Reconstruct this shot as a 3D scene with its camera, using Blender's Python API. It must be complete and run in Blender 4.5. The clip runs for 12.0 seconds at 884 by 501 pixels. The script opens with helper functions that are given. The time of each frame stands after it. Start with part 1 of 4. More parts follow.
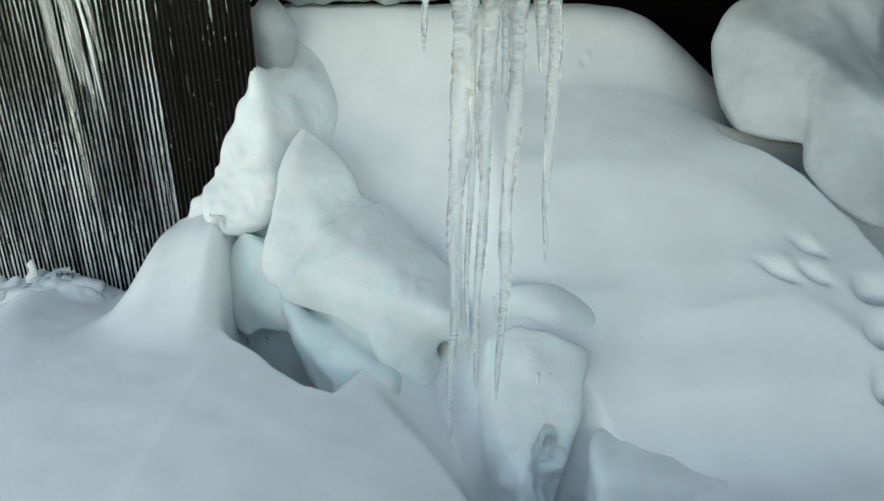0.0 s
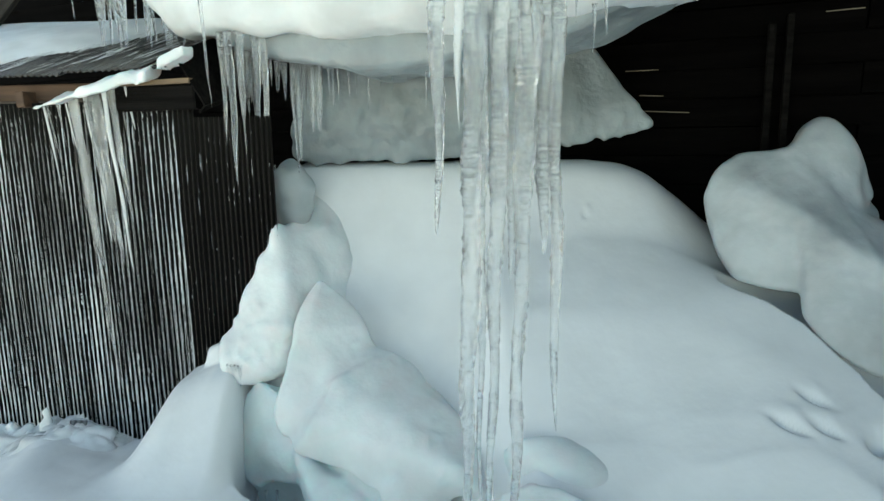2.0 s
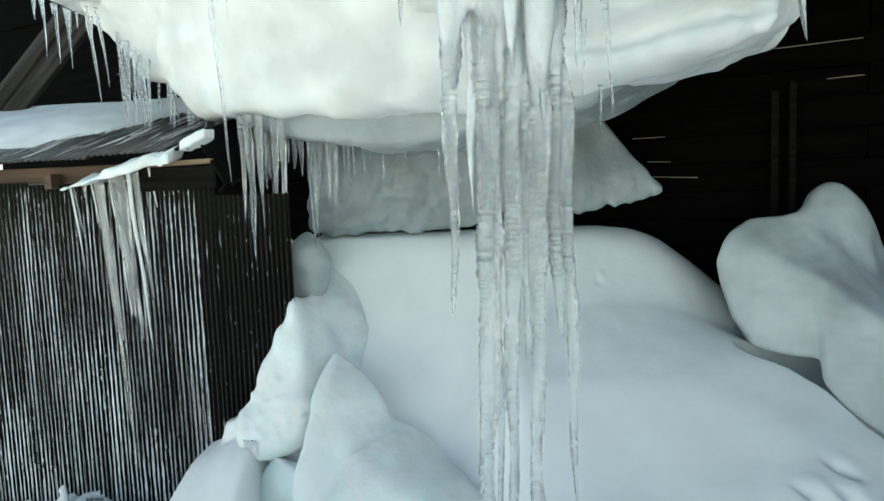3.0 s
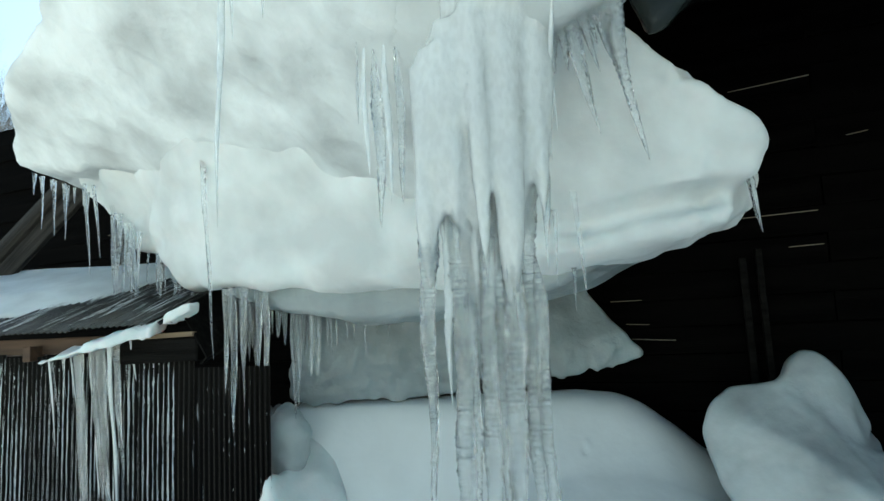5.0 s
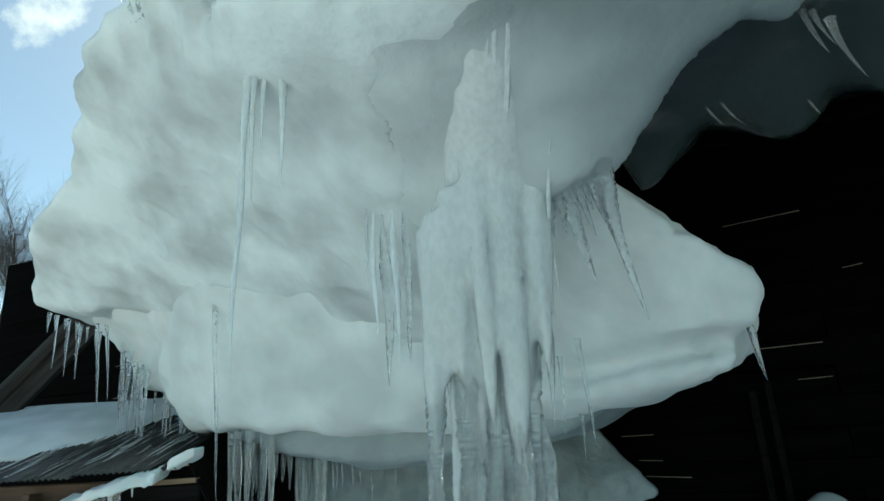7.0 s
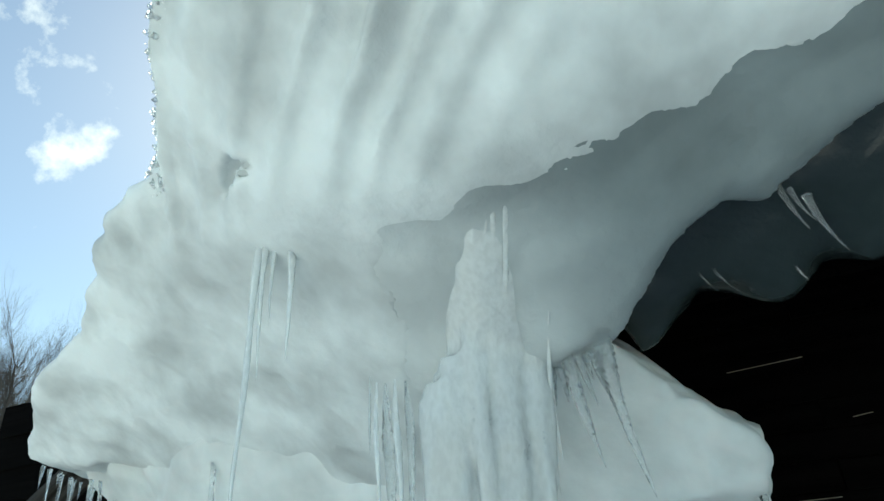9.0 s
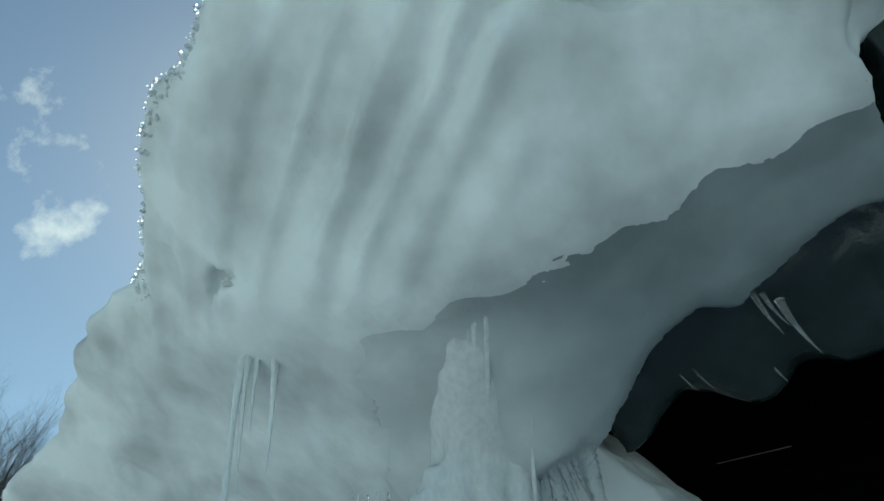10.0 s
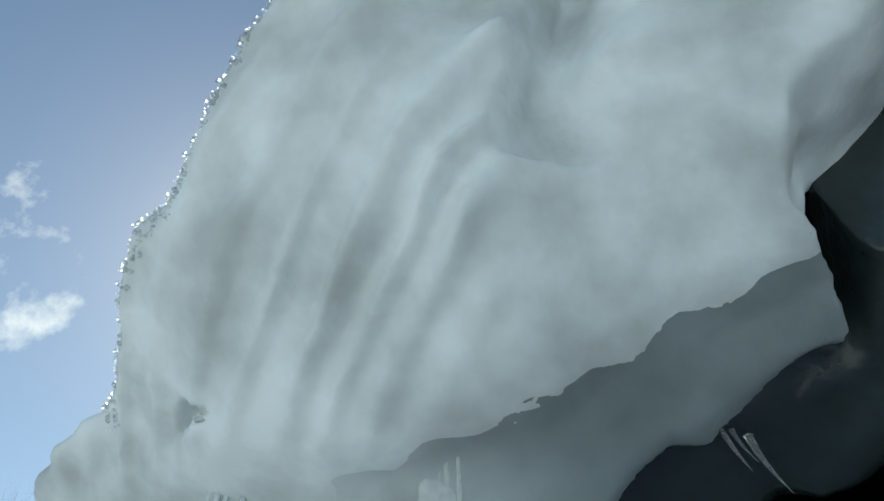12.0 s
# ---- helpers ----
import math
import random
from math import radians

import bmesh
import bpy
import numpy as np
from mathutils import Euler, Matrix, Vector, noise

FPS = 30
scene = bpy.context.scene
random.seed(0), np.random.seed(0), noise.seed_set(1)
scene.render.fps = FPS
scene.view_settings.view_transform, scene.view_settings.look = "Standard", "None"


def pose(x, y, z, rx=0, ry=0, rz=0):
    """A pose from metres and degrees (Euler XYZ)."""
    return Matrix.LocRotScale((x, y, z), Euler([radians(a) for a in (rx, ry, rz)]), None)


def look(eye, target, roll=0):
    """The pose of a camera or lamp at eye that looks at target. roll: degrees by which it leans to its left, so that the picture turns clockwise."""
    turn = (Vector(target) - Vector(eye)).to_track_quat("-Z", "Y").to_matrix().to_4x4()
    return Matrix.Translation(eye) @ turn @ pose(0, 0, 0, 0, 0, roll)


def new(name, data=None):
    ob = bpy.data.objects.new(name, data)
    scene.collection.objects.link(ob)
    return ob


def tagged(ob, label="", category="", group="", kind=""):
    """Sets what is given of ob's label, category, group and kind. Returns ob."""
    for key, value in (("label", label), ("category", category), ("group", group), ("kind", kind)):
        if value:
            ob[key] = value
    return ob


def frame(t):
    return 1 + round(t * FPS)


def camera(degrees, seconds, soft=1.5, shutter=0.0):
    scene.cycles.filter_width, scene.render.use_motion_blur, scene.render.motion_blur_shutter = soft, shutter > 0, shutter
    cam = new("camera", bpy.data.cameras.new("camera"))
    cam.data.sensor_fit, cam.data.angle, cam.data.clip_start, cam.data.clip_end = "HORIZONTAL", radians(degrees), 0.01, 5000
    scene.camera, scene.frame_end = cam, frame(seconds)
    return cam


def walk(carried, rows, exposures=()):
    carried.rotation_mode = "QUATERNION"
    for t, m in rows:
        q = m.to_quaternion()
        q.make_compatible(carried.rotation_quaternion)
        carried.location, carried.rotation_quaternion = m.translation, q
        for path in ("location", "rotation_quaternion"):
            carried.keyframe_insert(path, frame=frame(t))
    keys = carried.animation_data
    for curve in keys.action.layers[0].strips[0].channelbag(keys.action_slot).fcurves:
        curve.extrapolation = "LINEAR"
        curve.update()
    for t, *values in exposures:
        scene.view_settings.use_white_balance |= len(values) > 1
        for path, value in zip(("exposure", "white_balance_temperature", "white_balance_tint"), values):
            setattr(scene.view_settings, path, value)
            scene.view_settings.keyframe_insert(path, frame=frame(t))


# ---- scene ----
cam = camera(69.3, 12.0)
METRES, EYE, TILT, LEAN, TURN = 1.2, 1.6, -21.0, 0.0, 0.0
ROWS = [
    (0.0, 0.0, 0.0, 0.0, 0.0, -0.0, -0.0),
    (0.5, -0.0095, -0.0341, 0.0372, 0.5, 3.04, -0.05),
    (1.0, -0.0103, -0.051, 0.0715, 0.07, 5.24, -0.15),
    (1.5, -0.0076, -0.0794, 0.1069, -0.07, 8.52, 0.17),
    (2.0, -0.0122, -0.1101, 0.1393, 0.71, 10.48, 0.41),
    (2.5, -0.0206, -0.1416, 0.1775, 2.27, 12.8, 1.09),
    (3.0, -0.0218, -0.161, 0.2077, 2.04, 15.38, 1.26),
    (5.0, 0.004, -0.2516, 0.3404, 1.08, 27.63, 2.24),
    (5.5, 0.005, -0.2926, 0.3562, 0.58, 29.64, 2.36),
    (6.0, 0.016, -0.3197, 0.3811, 0.76, 32.24, 2.37),
    (6.5, 0.0115, -0.3452, 0.401, 1.26, 34.64, 2.15),
    (7.0, 0.0093, -0.3743, 0.4224, 1.91, 37.65, 2.55),
    (9.0, 0.0217, -0.502, 0.4888, 2.41, 48.83, 2.59),
    (9.5, 0.0297, -0.5532, 0.507, 2.05, 51.79, 2.75),
    (10.0, 0.048, -0.6083, 0.5293, 2.22, 55.32, 3.77),
    (10.5, 0.0695, -0.6549, 0.5403, 2.93, 58.3, 4.35),
    (11.0, 0.0837, -0.6805, 0.5494, 2.61, 59.53, 5.02),
    (11.5, 0.0895, -0.729, 0.5487, 1.91, 61.83, 5.21),
    (12.0, 0.0775, -0.7484, 0.5457, 1.09, 63.71, 5.01),
]
EXPOSURE = [(0.0, 1.53, 9000, 2), (2.0, 1.48, 8500, 0), (2.5, 1.47, 8400, 0), (5.0, 1.0, 7500, -6), (5.5, 0.74, 7400, -8), (6.0, 0.22, 7000, -14), (6.5, 0.06, 6900, -17), (7.0, 0.38, 6900, -13),
            (9.0, 0.61, 7100, -8), (9.5, 0.49, 7050, -8), (10.0, -0.17, 6450, -13), (10.5, -0.01, 6600, -10), (11.0, 0.07, 6650, -8), (12.0, 0.09, 6700, -4)]
walk(cam, [(t, pose(0, 0, EYE, TILT, LEAN, TURN) @ pose(METRES * x, METRES * y, METRES * z, 90 + pitch, roll, yaw)) for t, x, y, z, yaw, pitch, roll in ROWS],
     exposures=EXPOSURE)


# ---- world and sun ----
SUN_EL, SUN_AZ = 42.0, -15.0        # the sun stands behind the roof, to the left
world = bpy.data.worlds.new("world")
scene.world = world
world.use_nodes = True
wn, wl = world.node_tree.nodes, world.node_tree.links
wn.clear()
sky = wn.new("ShaderNodeTexSky")
sky.sky_type = "NISHITA"
sky.sun_disc = False
sky.sun_elevation, sky.sun_rotation = radians(SUN_EL), radians(SUN_AZ)
sky.altitude, sky.dust_density, sky.ozone_density = 900, 0.45, 0.8
geo = wn.new("ShaderNodeTexCoord")
cn = wn.new("ShaderNodeTexNoise")
cn.inputs["Scale"].default_value, cn.inputs["Detail"].default_value = 8.5, 10
cn.inputs["Roughness"].default_value = 0.58
ramp = wn.new("ShaderNodeValToRGB")
ramp.color_ramp.elements[0].position, ramp.color_ramp.elements[1].position = 0.60, 0.80
cloud = wn.new("ShaderNodeMix")
cloud.data_type = "RGBA"
cloud.inputs["B"].default_value = (9.0, 9.2, 9.6, 1)
bg = wn.new("ShaderNodeBackground")
bg.inputs["Strength"].default_value = 0.12
wo = wn.new("ShaderNodeOutputWorld")
wl.new(geo.outputs["Generated"], cn.inputs["Vector"])
wl.new(cn.outputs["Fac"], ramp.inputs["Fac"])
wl.new(ramp.outputs["Color"], cloud.inputs["Factor"])
wl.new(sky.outputs["Color"], cloud.inputs["A"])
wl.new(cloud.outputs["Result"], bg.inputs["Color"])
wl.new(bg.outputs["Background"], wo.inputs["Surface"])
sun = new("sun", bpy.data.lights.new("sun", "SUN"))
sun.data.energy, sun.data.angle, sun.data.color = 3.6, radians(0.53), (1.0, 0.97, 0.925)
a, e = radians(SUN_AZ), radians(SUN_EL)
sun.matrix_world = look((math.sin(a) * math.cos(e) * 50, math.cos(a) * math.cos(e) * 50, math.sin(e) * 50), (0, 0, 0))


# ---- materials ----
def material(name, base, rough, scale=8.0, vary=0.15, bump=0.2, dist=0.01, stretch=(1, 1, 1), grit=1.0, octaves=4, **extra):
    """A principled material with coarse and fine variation of colour and relief."""
    m = bpy.data.materials.new(name)
    m.use_nodes = True
    n, l = m.node_tree.nodes, m.node_tree.links
    p = n["Principled BSDF"]
    tc, mp = n.new("ShaderNodeTexCoord"), n.new("ShaderNodeMapping")
    mp.inputs["Scale"].default_value = stretch
    l.new(tc.outputs["Object"], mp.inputs["Vector"])
    big, fine = n.new("ShaderNodeTexNoise"), n.new("ShaderNodeTexNoise")
    for t, sc, de in ((big, scale, octaves), (fine, scale * 7.3, octaves + 1)):
        t.inputs["Scale"].default_value, t.inputs["Detail"].default_value = sc, de
        l.new(mp.outputs["Vector"], t.inputs["Vector"])
    add = n.new("ShaderNodeMath")
    add.operation = "MULTIPLY_ADD"
    add.inputs[1].default_value = grit
    l.new(fine.outputs["Fac"], add.inputs[0])
    l.new(big.outputs["Fac"], add.inputs[2])
    mr = n.new("ShaderNodeMapRange")
    mr.inputs["From Min"].default_value, mr.inputs["From Max"].default_value = 0.35, 0.65
    mr.inputs["To Min"].default_value, mr.inputs["To Max"].default_value = 1 - vary, 1 + vary
    l.new(big.outputs["Fac"], mr.inputs["Value"])
    mul = n.new("ShaderNodeVectorMath")
    mul.operation = "SCALE"
    mul.inputs[0].default_value = base
    l.new(mr.outputs["Result"], mul.inputs["Scale"])
    l.new(mul.outputs["Vector"], p.inputs["Base Color"])
    p.inputs["Roughness"].default_value = rough
    b = n.new("ShaderNodeBump")
    b.inputs["Strength"].default_value, b.inputs["Distance"].default_value = bump, dist
    l.new(add.outputs[0], b.inputs["Height"])
    l.new(b.outputs["Normal"], p.inputs["Normal"])
    for k, v in extra.items():
        p.inputs[k.replace("_", " ")].default_value = v
    return m


SNOW = material("snow", (0.68, 0.71, 0.71), 0.75, 2.6, 0.13, 0.22, 0.012, Subsurface_Weight=0.25, Subsurface_Radius=(0.5, 0.8, 0.9), Subsurface_Scale=0.03)
WETSNOW = material("wet_snow", (0.71, 0.75, 0.755), 0.5, 3.0, 0.10, 0.22, 0.02, Subsurface_Weight=0.35, Subsurface_Radius=(0.2, 0.8, 0.9), Subsurface_Scale=0.03)
DRIFT = material("drift_snow", (0.79, 0.81, 0.81), 0.7, 3.0, 0.04, 0.2, 0.008)
# Bluish ice, tinted further for the teal light inside the hollow.
TINTEDICE = material("tinted_ice", (0.66, 0.735, 0.74), 0.45, 3.0, 0.10, 0.4, 0.015, Subsurface_Weight=0.5, Subsurface_Radius=(0.15, 0.8, 0.95), Subsurface_Scale=0.06)
ICE = material("clear_ice", (0.95, 0.98, 0.99), 0.02, 44.0, 0.03, 1.0, 0.012, grit=0.15, octaves=1, Transmission_Weight=0.92, IOR=1.31)
GRAIN = material("grain_ice", (0.95, 0.97, 0.98), 0.3, 30.0, 0.03, 0.3, 0.004, Transmission_Weight=0.85, IOR=1.2)
MILKY = material("milky_ice", (0.93, 0.965, 0.97), 0.08, 42.0, 0.05, 0.6, 0.008, (1, 1, 0.6), grit=0.25, octaves=1, Transmission_Weight=0.42, IOR=1.31, Coat_Weight=0.5, Coat_Roughness=0.04)
RODICE = material("rod_ice", (0.95, 0.98, 0.985), 0.02, 46.0, 0.04, 1.0, 0.012, (1, 1, 0.9), grit=0.2, octaves=2, Transmission_Weight=0.92, IOR=1.31, Coat_Weight=0.6, Coat_Roughness=0.02)
OLDSNOW = material("old_snow", (0.65, 0.685, 0.69), 0.7, 2.3, 0.23, 0.4, 0.02, Subsurface_Weight=0.05, Subsurface_Radius=(0.5, 0.8, 0.9), Subsurface_Scale=0.03)
LUMPICE = material("lump_ice", (0.39, 0.43, 0.44), 0.4, 2.5, 0.25, 0.18, 0.02, Subsurface_Weight=0.2, Subsurface_Radius=(0.3, 0.8, 0.9), Subsurface_Scale=0.03)
# Glazed ice, its base also darkened for the shade of the cornice's underside.
SHADEBANDICE = material("shade_band_ice", (0.22, 0.255, 0.265), 0.5, 2.3, 0.18, 0.4, 0.02, Subsurface_Weight=0.05, Subsurface_Radius=(0.5, 0.8, 0.9), Subsurface_Scale=0.03)
bn, bl = SHADEBANDICE.node_tree.nodes, SHADEBANDICE.node_tree.links
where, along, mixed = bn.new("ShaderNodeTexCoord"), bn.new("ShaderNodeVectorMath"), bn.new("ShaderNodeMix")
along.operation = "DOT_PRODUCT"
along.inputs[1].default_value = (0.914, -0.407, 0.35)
# Blends from the snow's tone to the darkened ice along the band.
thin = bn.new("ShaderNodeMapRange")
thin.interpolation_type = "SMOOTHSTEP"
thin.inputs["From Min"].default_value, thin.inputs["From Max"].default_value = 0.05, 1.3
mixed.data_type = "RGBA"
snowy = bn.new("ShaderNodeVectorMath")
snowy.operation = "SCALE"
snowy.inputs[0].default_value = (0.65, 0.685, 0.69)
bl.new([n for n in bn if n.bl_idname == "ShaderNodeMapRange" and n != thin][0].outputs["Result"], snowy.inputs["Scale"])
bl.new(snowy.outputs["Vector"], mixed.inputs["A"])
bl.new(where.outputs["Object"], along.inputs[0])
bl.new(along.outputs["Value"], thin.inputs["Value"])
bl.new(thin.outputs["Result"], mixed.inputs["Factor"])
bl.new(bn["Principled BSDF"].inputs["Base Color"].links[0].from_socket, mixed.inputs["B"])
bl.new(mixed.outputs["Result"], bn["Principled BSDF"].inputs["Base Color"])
ROOFTIN = material("wet_roof_tin", (0.035, 0.036, 0.037), 0.25, 6.0, 0.95, 0.6, 0.006, (8, 0.6, 0.6), Specular_IOR_Level=0.8)
# Near-black ice: the recess's deep shade is put into the base colour.
DEEPSHADEICE = material("deep_shade_ice", (0.020, 0.028, 0.028), 0.22, 2.2, 0.3, 0.4, 0.02)
# Ice greyed further: shade on the slab and lobe underside put into the colour.
SHADYICE = material("shady_ice", (0.27, 0.31, 0.32), 0.32, 2.2, 0.22, 0.5, 0.02, Subsurface_Weight=0.3, Subsurface_Radius=(0.4, 0.8, 0.9), Subsurface_Scale=0.03)
GLAZE = material("glaze_ice", (0.85, 0.88, 0.90), 0.06, 20.0, 0.1, 0.5, 0.006, Transmission_Weight=0.35, IOR=1.31)
TIN = material("painted_tin", (0.0027, 0.0025, 0.0024), 0.3, 3.0, 0.5, 0.15, 0.003, (1, 1, 0.15), Specular_IOR_Level=0.09)
# Base set below black-stained wood, to carry the deep shade under the eaves.
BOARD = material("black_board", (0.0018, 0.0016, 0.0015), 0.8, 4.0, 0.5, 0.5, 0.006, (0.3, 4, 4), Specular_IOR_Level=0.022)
TIMBER = material("brown_timber", (0.075, 0.04, 0.022), 0.7, 5.0, 0.35, 0.4, 0.004, (0.3, 4, 4))
PALESTRIP = material("strip_tone", (0.20, 0.17, 0.13), 0.7, 5.0, 0.3, 0.2, 0.002)
PALE = material("pale_timber", (0.20, 0.135, 0.08), 0.65, 5.0, 0.25, 0.3, 0.004, (0.3, 4, 4))
GREY = material("weathered_timber", (0.006, 0.0055, 0.005), 0.75, 6.0, 0.6, 0.8, 0.008, (0.25, 5, 5), Specular_IOR_Level=0.06)
LOG = material("grey_log", (0.035, 0.031, 0.027), 0.8, 6.0, 0.6, 0.9, 0.01, (0.25, 5, 5), Specular_IOR_Level=0.2)
BARK = material("bark", (0.045, 0.038, 0.034), 0.9, 6.0, 0.3, 0.6, 0.02)
ZINC = material("bare_zinc", (0.22, 0.23, 0.23), 0.4, 9.0, 0.3, 0.3, 0.003, Metallic=0.7)


# the house stands turned: u runs along its eaves, v away from the camera
TURNED = radians(24)
CU, SU = math.cos(TURNED), math.sin(TURNED)


# ---- shapes ----
def mesh_from(name, verts, faces, smooth=True):
    me = bpy.data.meshes.new(name)
    me.from_pydata([tuple(v) for v in verts] if not isinstance(verts, np.ndarray) else verts.tolist(), [], faces if isinstance(faces, list) else faces.tolist())
    me.update()
    if smooth:
        me.polygons.foreach_set("use_smooth", np.ones(len(me.polygons), dtype=bool))
    return me


def thing(name, label, category, mesh=None, mat=None, group="", kind="", at=None):
    ob = new(name, mesh)
    if mesh is not None and mat is not None:
        mesh.materials.append(mat)
    if at is not None:
        ob.matrix_world = at
    return tagged(ob, label, category, group, kind)


def part(name, mesh, mat, parent, label="", at=None, kind=""):
    ob = new(name, mesh)
    if mat is not None and not mesh.materials:
        mesh.materials.append(mat)
    ob.parent = parent
    if at is not None:
        ob.matrix_basis = at
    return tagged(ob, label, kind=kind)


def box_mesh(name, sx, sy, sz, bevel=0.004, seed=0, rough=0.0):
    """A bevelled box round its centre, its long sides cut and a little uneven."""
    bm = bmesh.new()
    bmesh.ops.create_cube(bm, size=1.0)
    bmesh.ops.scale(bm, vec=(sx, sy, sz), verts=bm.verts)
    if bevel:
        bmesh.ops.bevel(bm, geom=list(bm.edges), offset=bevel, segments=1, affect="EDGES")
    rnd = random.Random(seed)
    if rough:
        for v in bm.verts:
            v.co += Vector([rnd.uniform(-rough, rough) for _ in range(3)])
    me = bpy.data.meshes.new(name)
    bm.to_mesh(me)
    bm.free()
    return me


LATTICE = np.random.RandomState(7).rand(32, 32, 32).astype(np.float32)


def vnoise(x, y, z, scale, seed=0):
    """Smooth value noise from -1 to 1 with features about 1/scale metres wide."""
    p = [np.asarray(c, dtype=np.float32) * scale + seed * s for c, s in ((x, 3.17), (y, 7.31), (z, 5.77))]
    p = np.broadcast_arrays(*p)
    i = [np.floor(c).astype(np.int32) for c in p]
    f = [c - k for c, k in zip(p, i)]
    f = [c * c * (3 - 2 * c) for c in f]
    out = 0
    for dx in (0, 1):
        for dy in (0, 1):
            for dz in (0, 1):
                w = (f[0] if dx else 1 - f[0]) * (f[1] if dy else 1 - f[1]) * (f[2] if dz else 1 - f[2])
                out = out + w * LATTICE[(i[0] + dx) & 31, (i[1] + dy) & 31, (i[2] + dz) & 31]
    return out * 2 - 1


def smooth(a, b, x):
    t = np.clip((x - a) / (b - a), 0, 1)
    return t * t * (3 - 2 * t)


def smin(a, b, k):
    h = np.clip(0.5 + 0.5 * (b - a) / k, 0, 1)
    return b + (a - b) * h - k * h * (1 - h)


def smax(a, b, k):
    return -smin(-a, -b, k)


def ball(g, c, r, turn=(0, 0, 0)):
    """Rough distance to an ellipsoid at c with half axes r, turned."""
    q = turned(g, c, turn)
    k = np.sqrt((q[0] / r[0]) ** 2 + (q[1] / r[1]) ** 2 + (q[2] / r[2]) ** 2)
    return (k - 1) * min(r)


def turned(g, c, turn):
    m = np.array(Euler([radians(v) for v in turn]).to_matrix())
    d = [g[j] - c[j] for j in range(3)]
    return [sum(m[j][k] * d[j] for j in range(3)) for k in range(3)]


def solid(name, field, lo, hi, h, turned_grid=False):
    """A closed mesh round the places where the field is below zero (surface nets); the grid may lie along the house."""
    ax = [np.arange(lo[j], hi[j] + h, h, dtype=np.float32) for j in range(3)]
    g = np.meshgrid(*ax, indexing="ij", sparse=True)
    if turned_grid:
        g = [g[0] * CU + g[1] * SU, -g[0] * SU + g[1] * CU, g[2]]
    v = np.array(np.broadcast_to(field(g), [len(c) for c in ax]), dtype=np.float32)
    v[0], v[-1], v[:, 0], v[:, -1], v[:, :, 0], v[:, :, -1] = 1, 1, 1, 1, 1, 1
    s = v < 0
    nx, ny, nz = [k - 1 for k in v.shape]
    corner = [(i, j, k) for i in (0, 1) for j in (0, 1) for k in (0, 1)]
    count = sum(s[i:i + nx, j:j + ny, k:k + nz].astype(np.int8) for i, j, k in corner)
    cells = np.argwhere((count > 0) & (count < 8))
    index = np.full((nx, ny, nz), -1, dtype=np.int64)
    index[tuple(cells.T)] = np.arange(len(cells))
    total, hits = np.zeros((len(cells), 3)), np.zeros(len(cells))
    val = {c: v[cells[:, 0] + c[0], cells[:, 1] + c[1], cells[:, 2] + c[2]] for c in corner}
    for c in corner:
        for axis in range(3):
            if c[axis] == 0:
                d = list(c)
                d[axis] = 1
                va, vb = val[c], val[tuple(d)]
                cross = (va < 0) != (vb < 0)
                t = np.where(cross, va / np.where(cross, va - vb, 1), 0)
                p = np.array(c, dtype=float)[None].repeat(len(cells), 0)
                p[:, axis] = t
                total += p * cross[:, None]
                hits += cross
    verts = np.array(lo) + (cells + total / hits[:, None]) * h
    if turned_grid:
        verts = np.stack([verts[:, 0] * CU + verts[:, 1] * SU, -verts[:, 0] * SU + verts[:, 1] * CU, verts[:, 2]], 1)
    faces = []
    for axis in range(3):
        b, c = (axis + 1) % 3, (axis + 2) % 3
        lo_s, hi_s = np.moveaxis(s, axis, 0)[:-1], np.moveaxis(s, axis, 0)[1:]
        e = np.argwhere(np.moveaxis(lo_s != hi_s, 0, axis))
        e = e[(e[:, b] > 0) & (e[:, c] > 0)]
        inside = s[tuple(e.T)]
        q = []
        for ob, oc in ((0, 0), (1, 0), (1, 1), (0, 1)):
            k = e.copy()
            k[:, b] -= ob
            k[:, c] -= oc
            q.append(index[tuple(k.T)])
        q = np.stack(q, 1)
        q[~inside] = q[~inside][:, ::-1]
        faces.append(q)
    faces = np.concatenate(faces)
    faces = faces[(faces >= 0).all(1)]
    me = bpy.data.meshes.new(name)
    me.vertices.add(len(verts))
    me.vertices.foreach_set("co", verts.astype(np.float32).ravel())
    me.loops.add(len(faces) * 4)
    me.loops.foreach_set("vertex_index", faces.astype(np.int32).ravel())
    me.polygons.add(len(faces))
    me.polygons.foreach_set("loop_start", np.arange(0, len(faces) * 4, 4, dtype=np.int32))
    me.polygons.foreach_set("use_smooth", np.ones(len(faces), dtype=bool))
    me.update(calc_edges=True)
    me.validate()
    return me


def hull(g, points, k):
    """Distance to the convex block that the points span, with edges rounded by k metres."""
    bm = bmesh.new()
    vs = [bm.verts.new(p) for p in points]
    bmesh.ops.convex_hull(bm, input=vs)
    bmesh.ops.recalc_face_normals(bm, faces=bm.faces)
    mid = sum((Vector(p) for p in points), Vector()) / len(points)
    f = None
    for face in bm.faces:
        n, c = face.normal.copy(), face.calc_center_median()
        if n.length < 0.5:
            continue
        if n.dot(c - mid) < 0:
            n = -n
        d = n[0] * g[0] + n[1] * g[1] + n[2] * g[2] - n.dot(c)
        f = d if f is None else smax(f, d, k)
    bm.free()
    return f


def curve1(x, xs, ys):
    return np.interp(x, xs, ys).astype(np.float32)


def soft1(x, xs, ys, w):
    return sum(curve1(x + d * w, xs, ys) for d in (-1, -0.5, 0, 0.5, 1)) / 5


def house_axes(g):
    return g[0] * CU - g[1] * SU, g[0] * SU + g[1] * CU


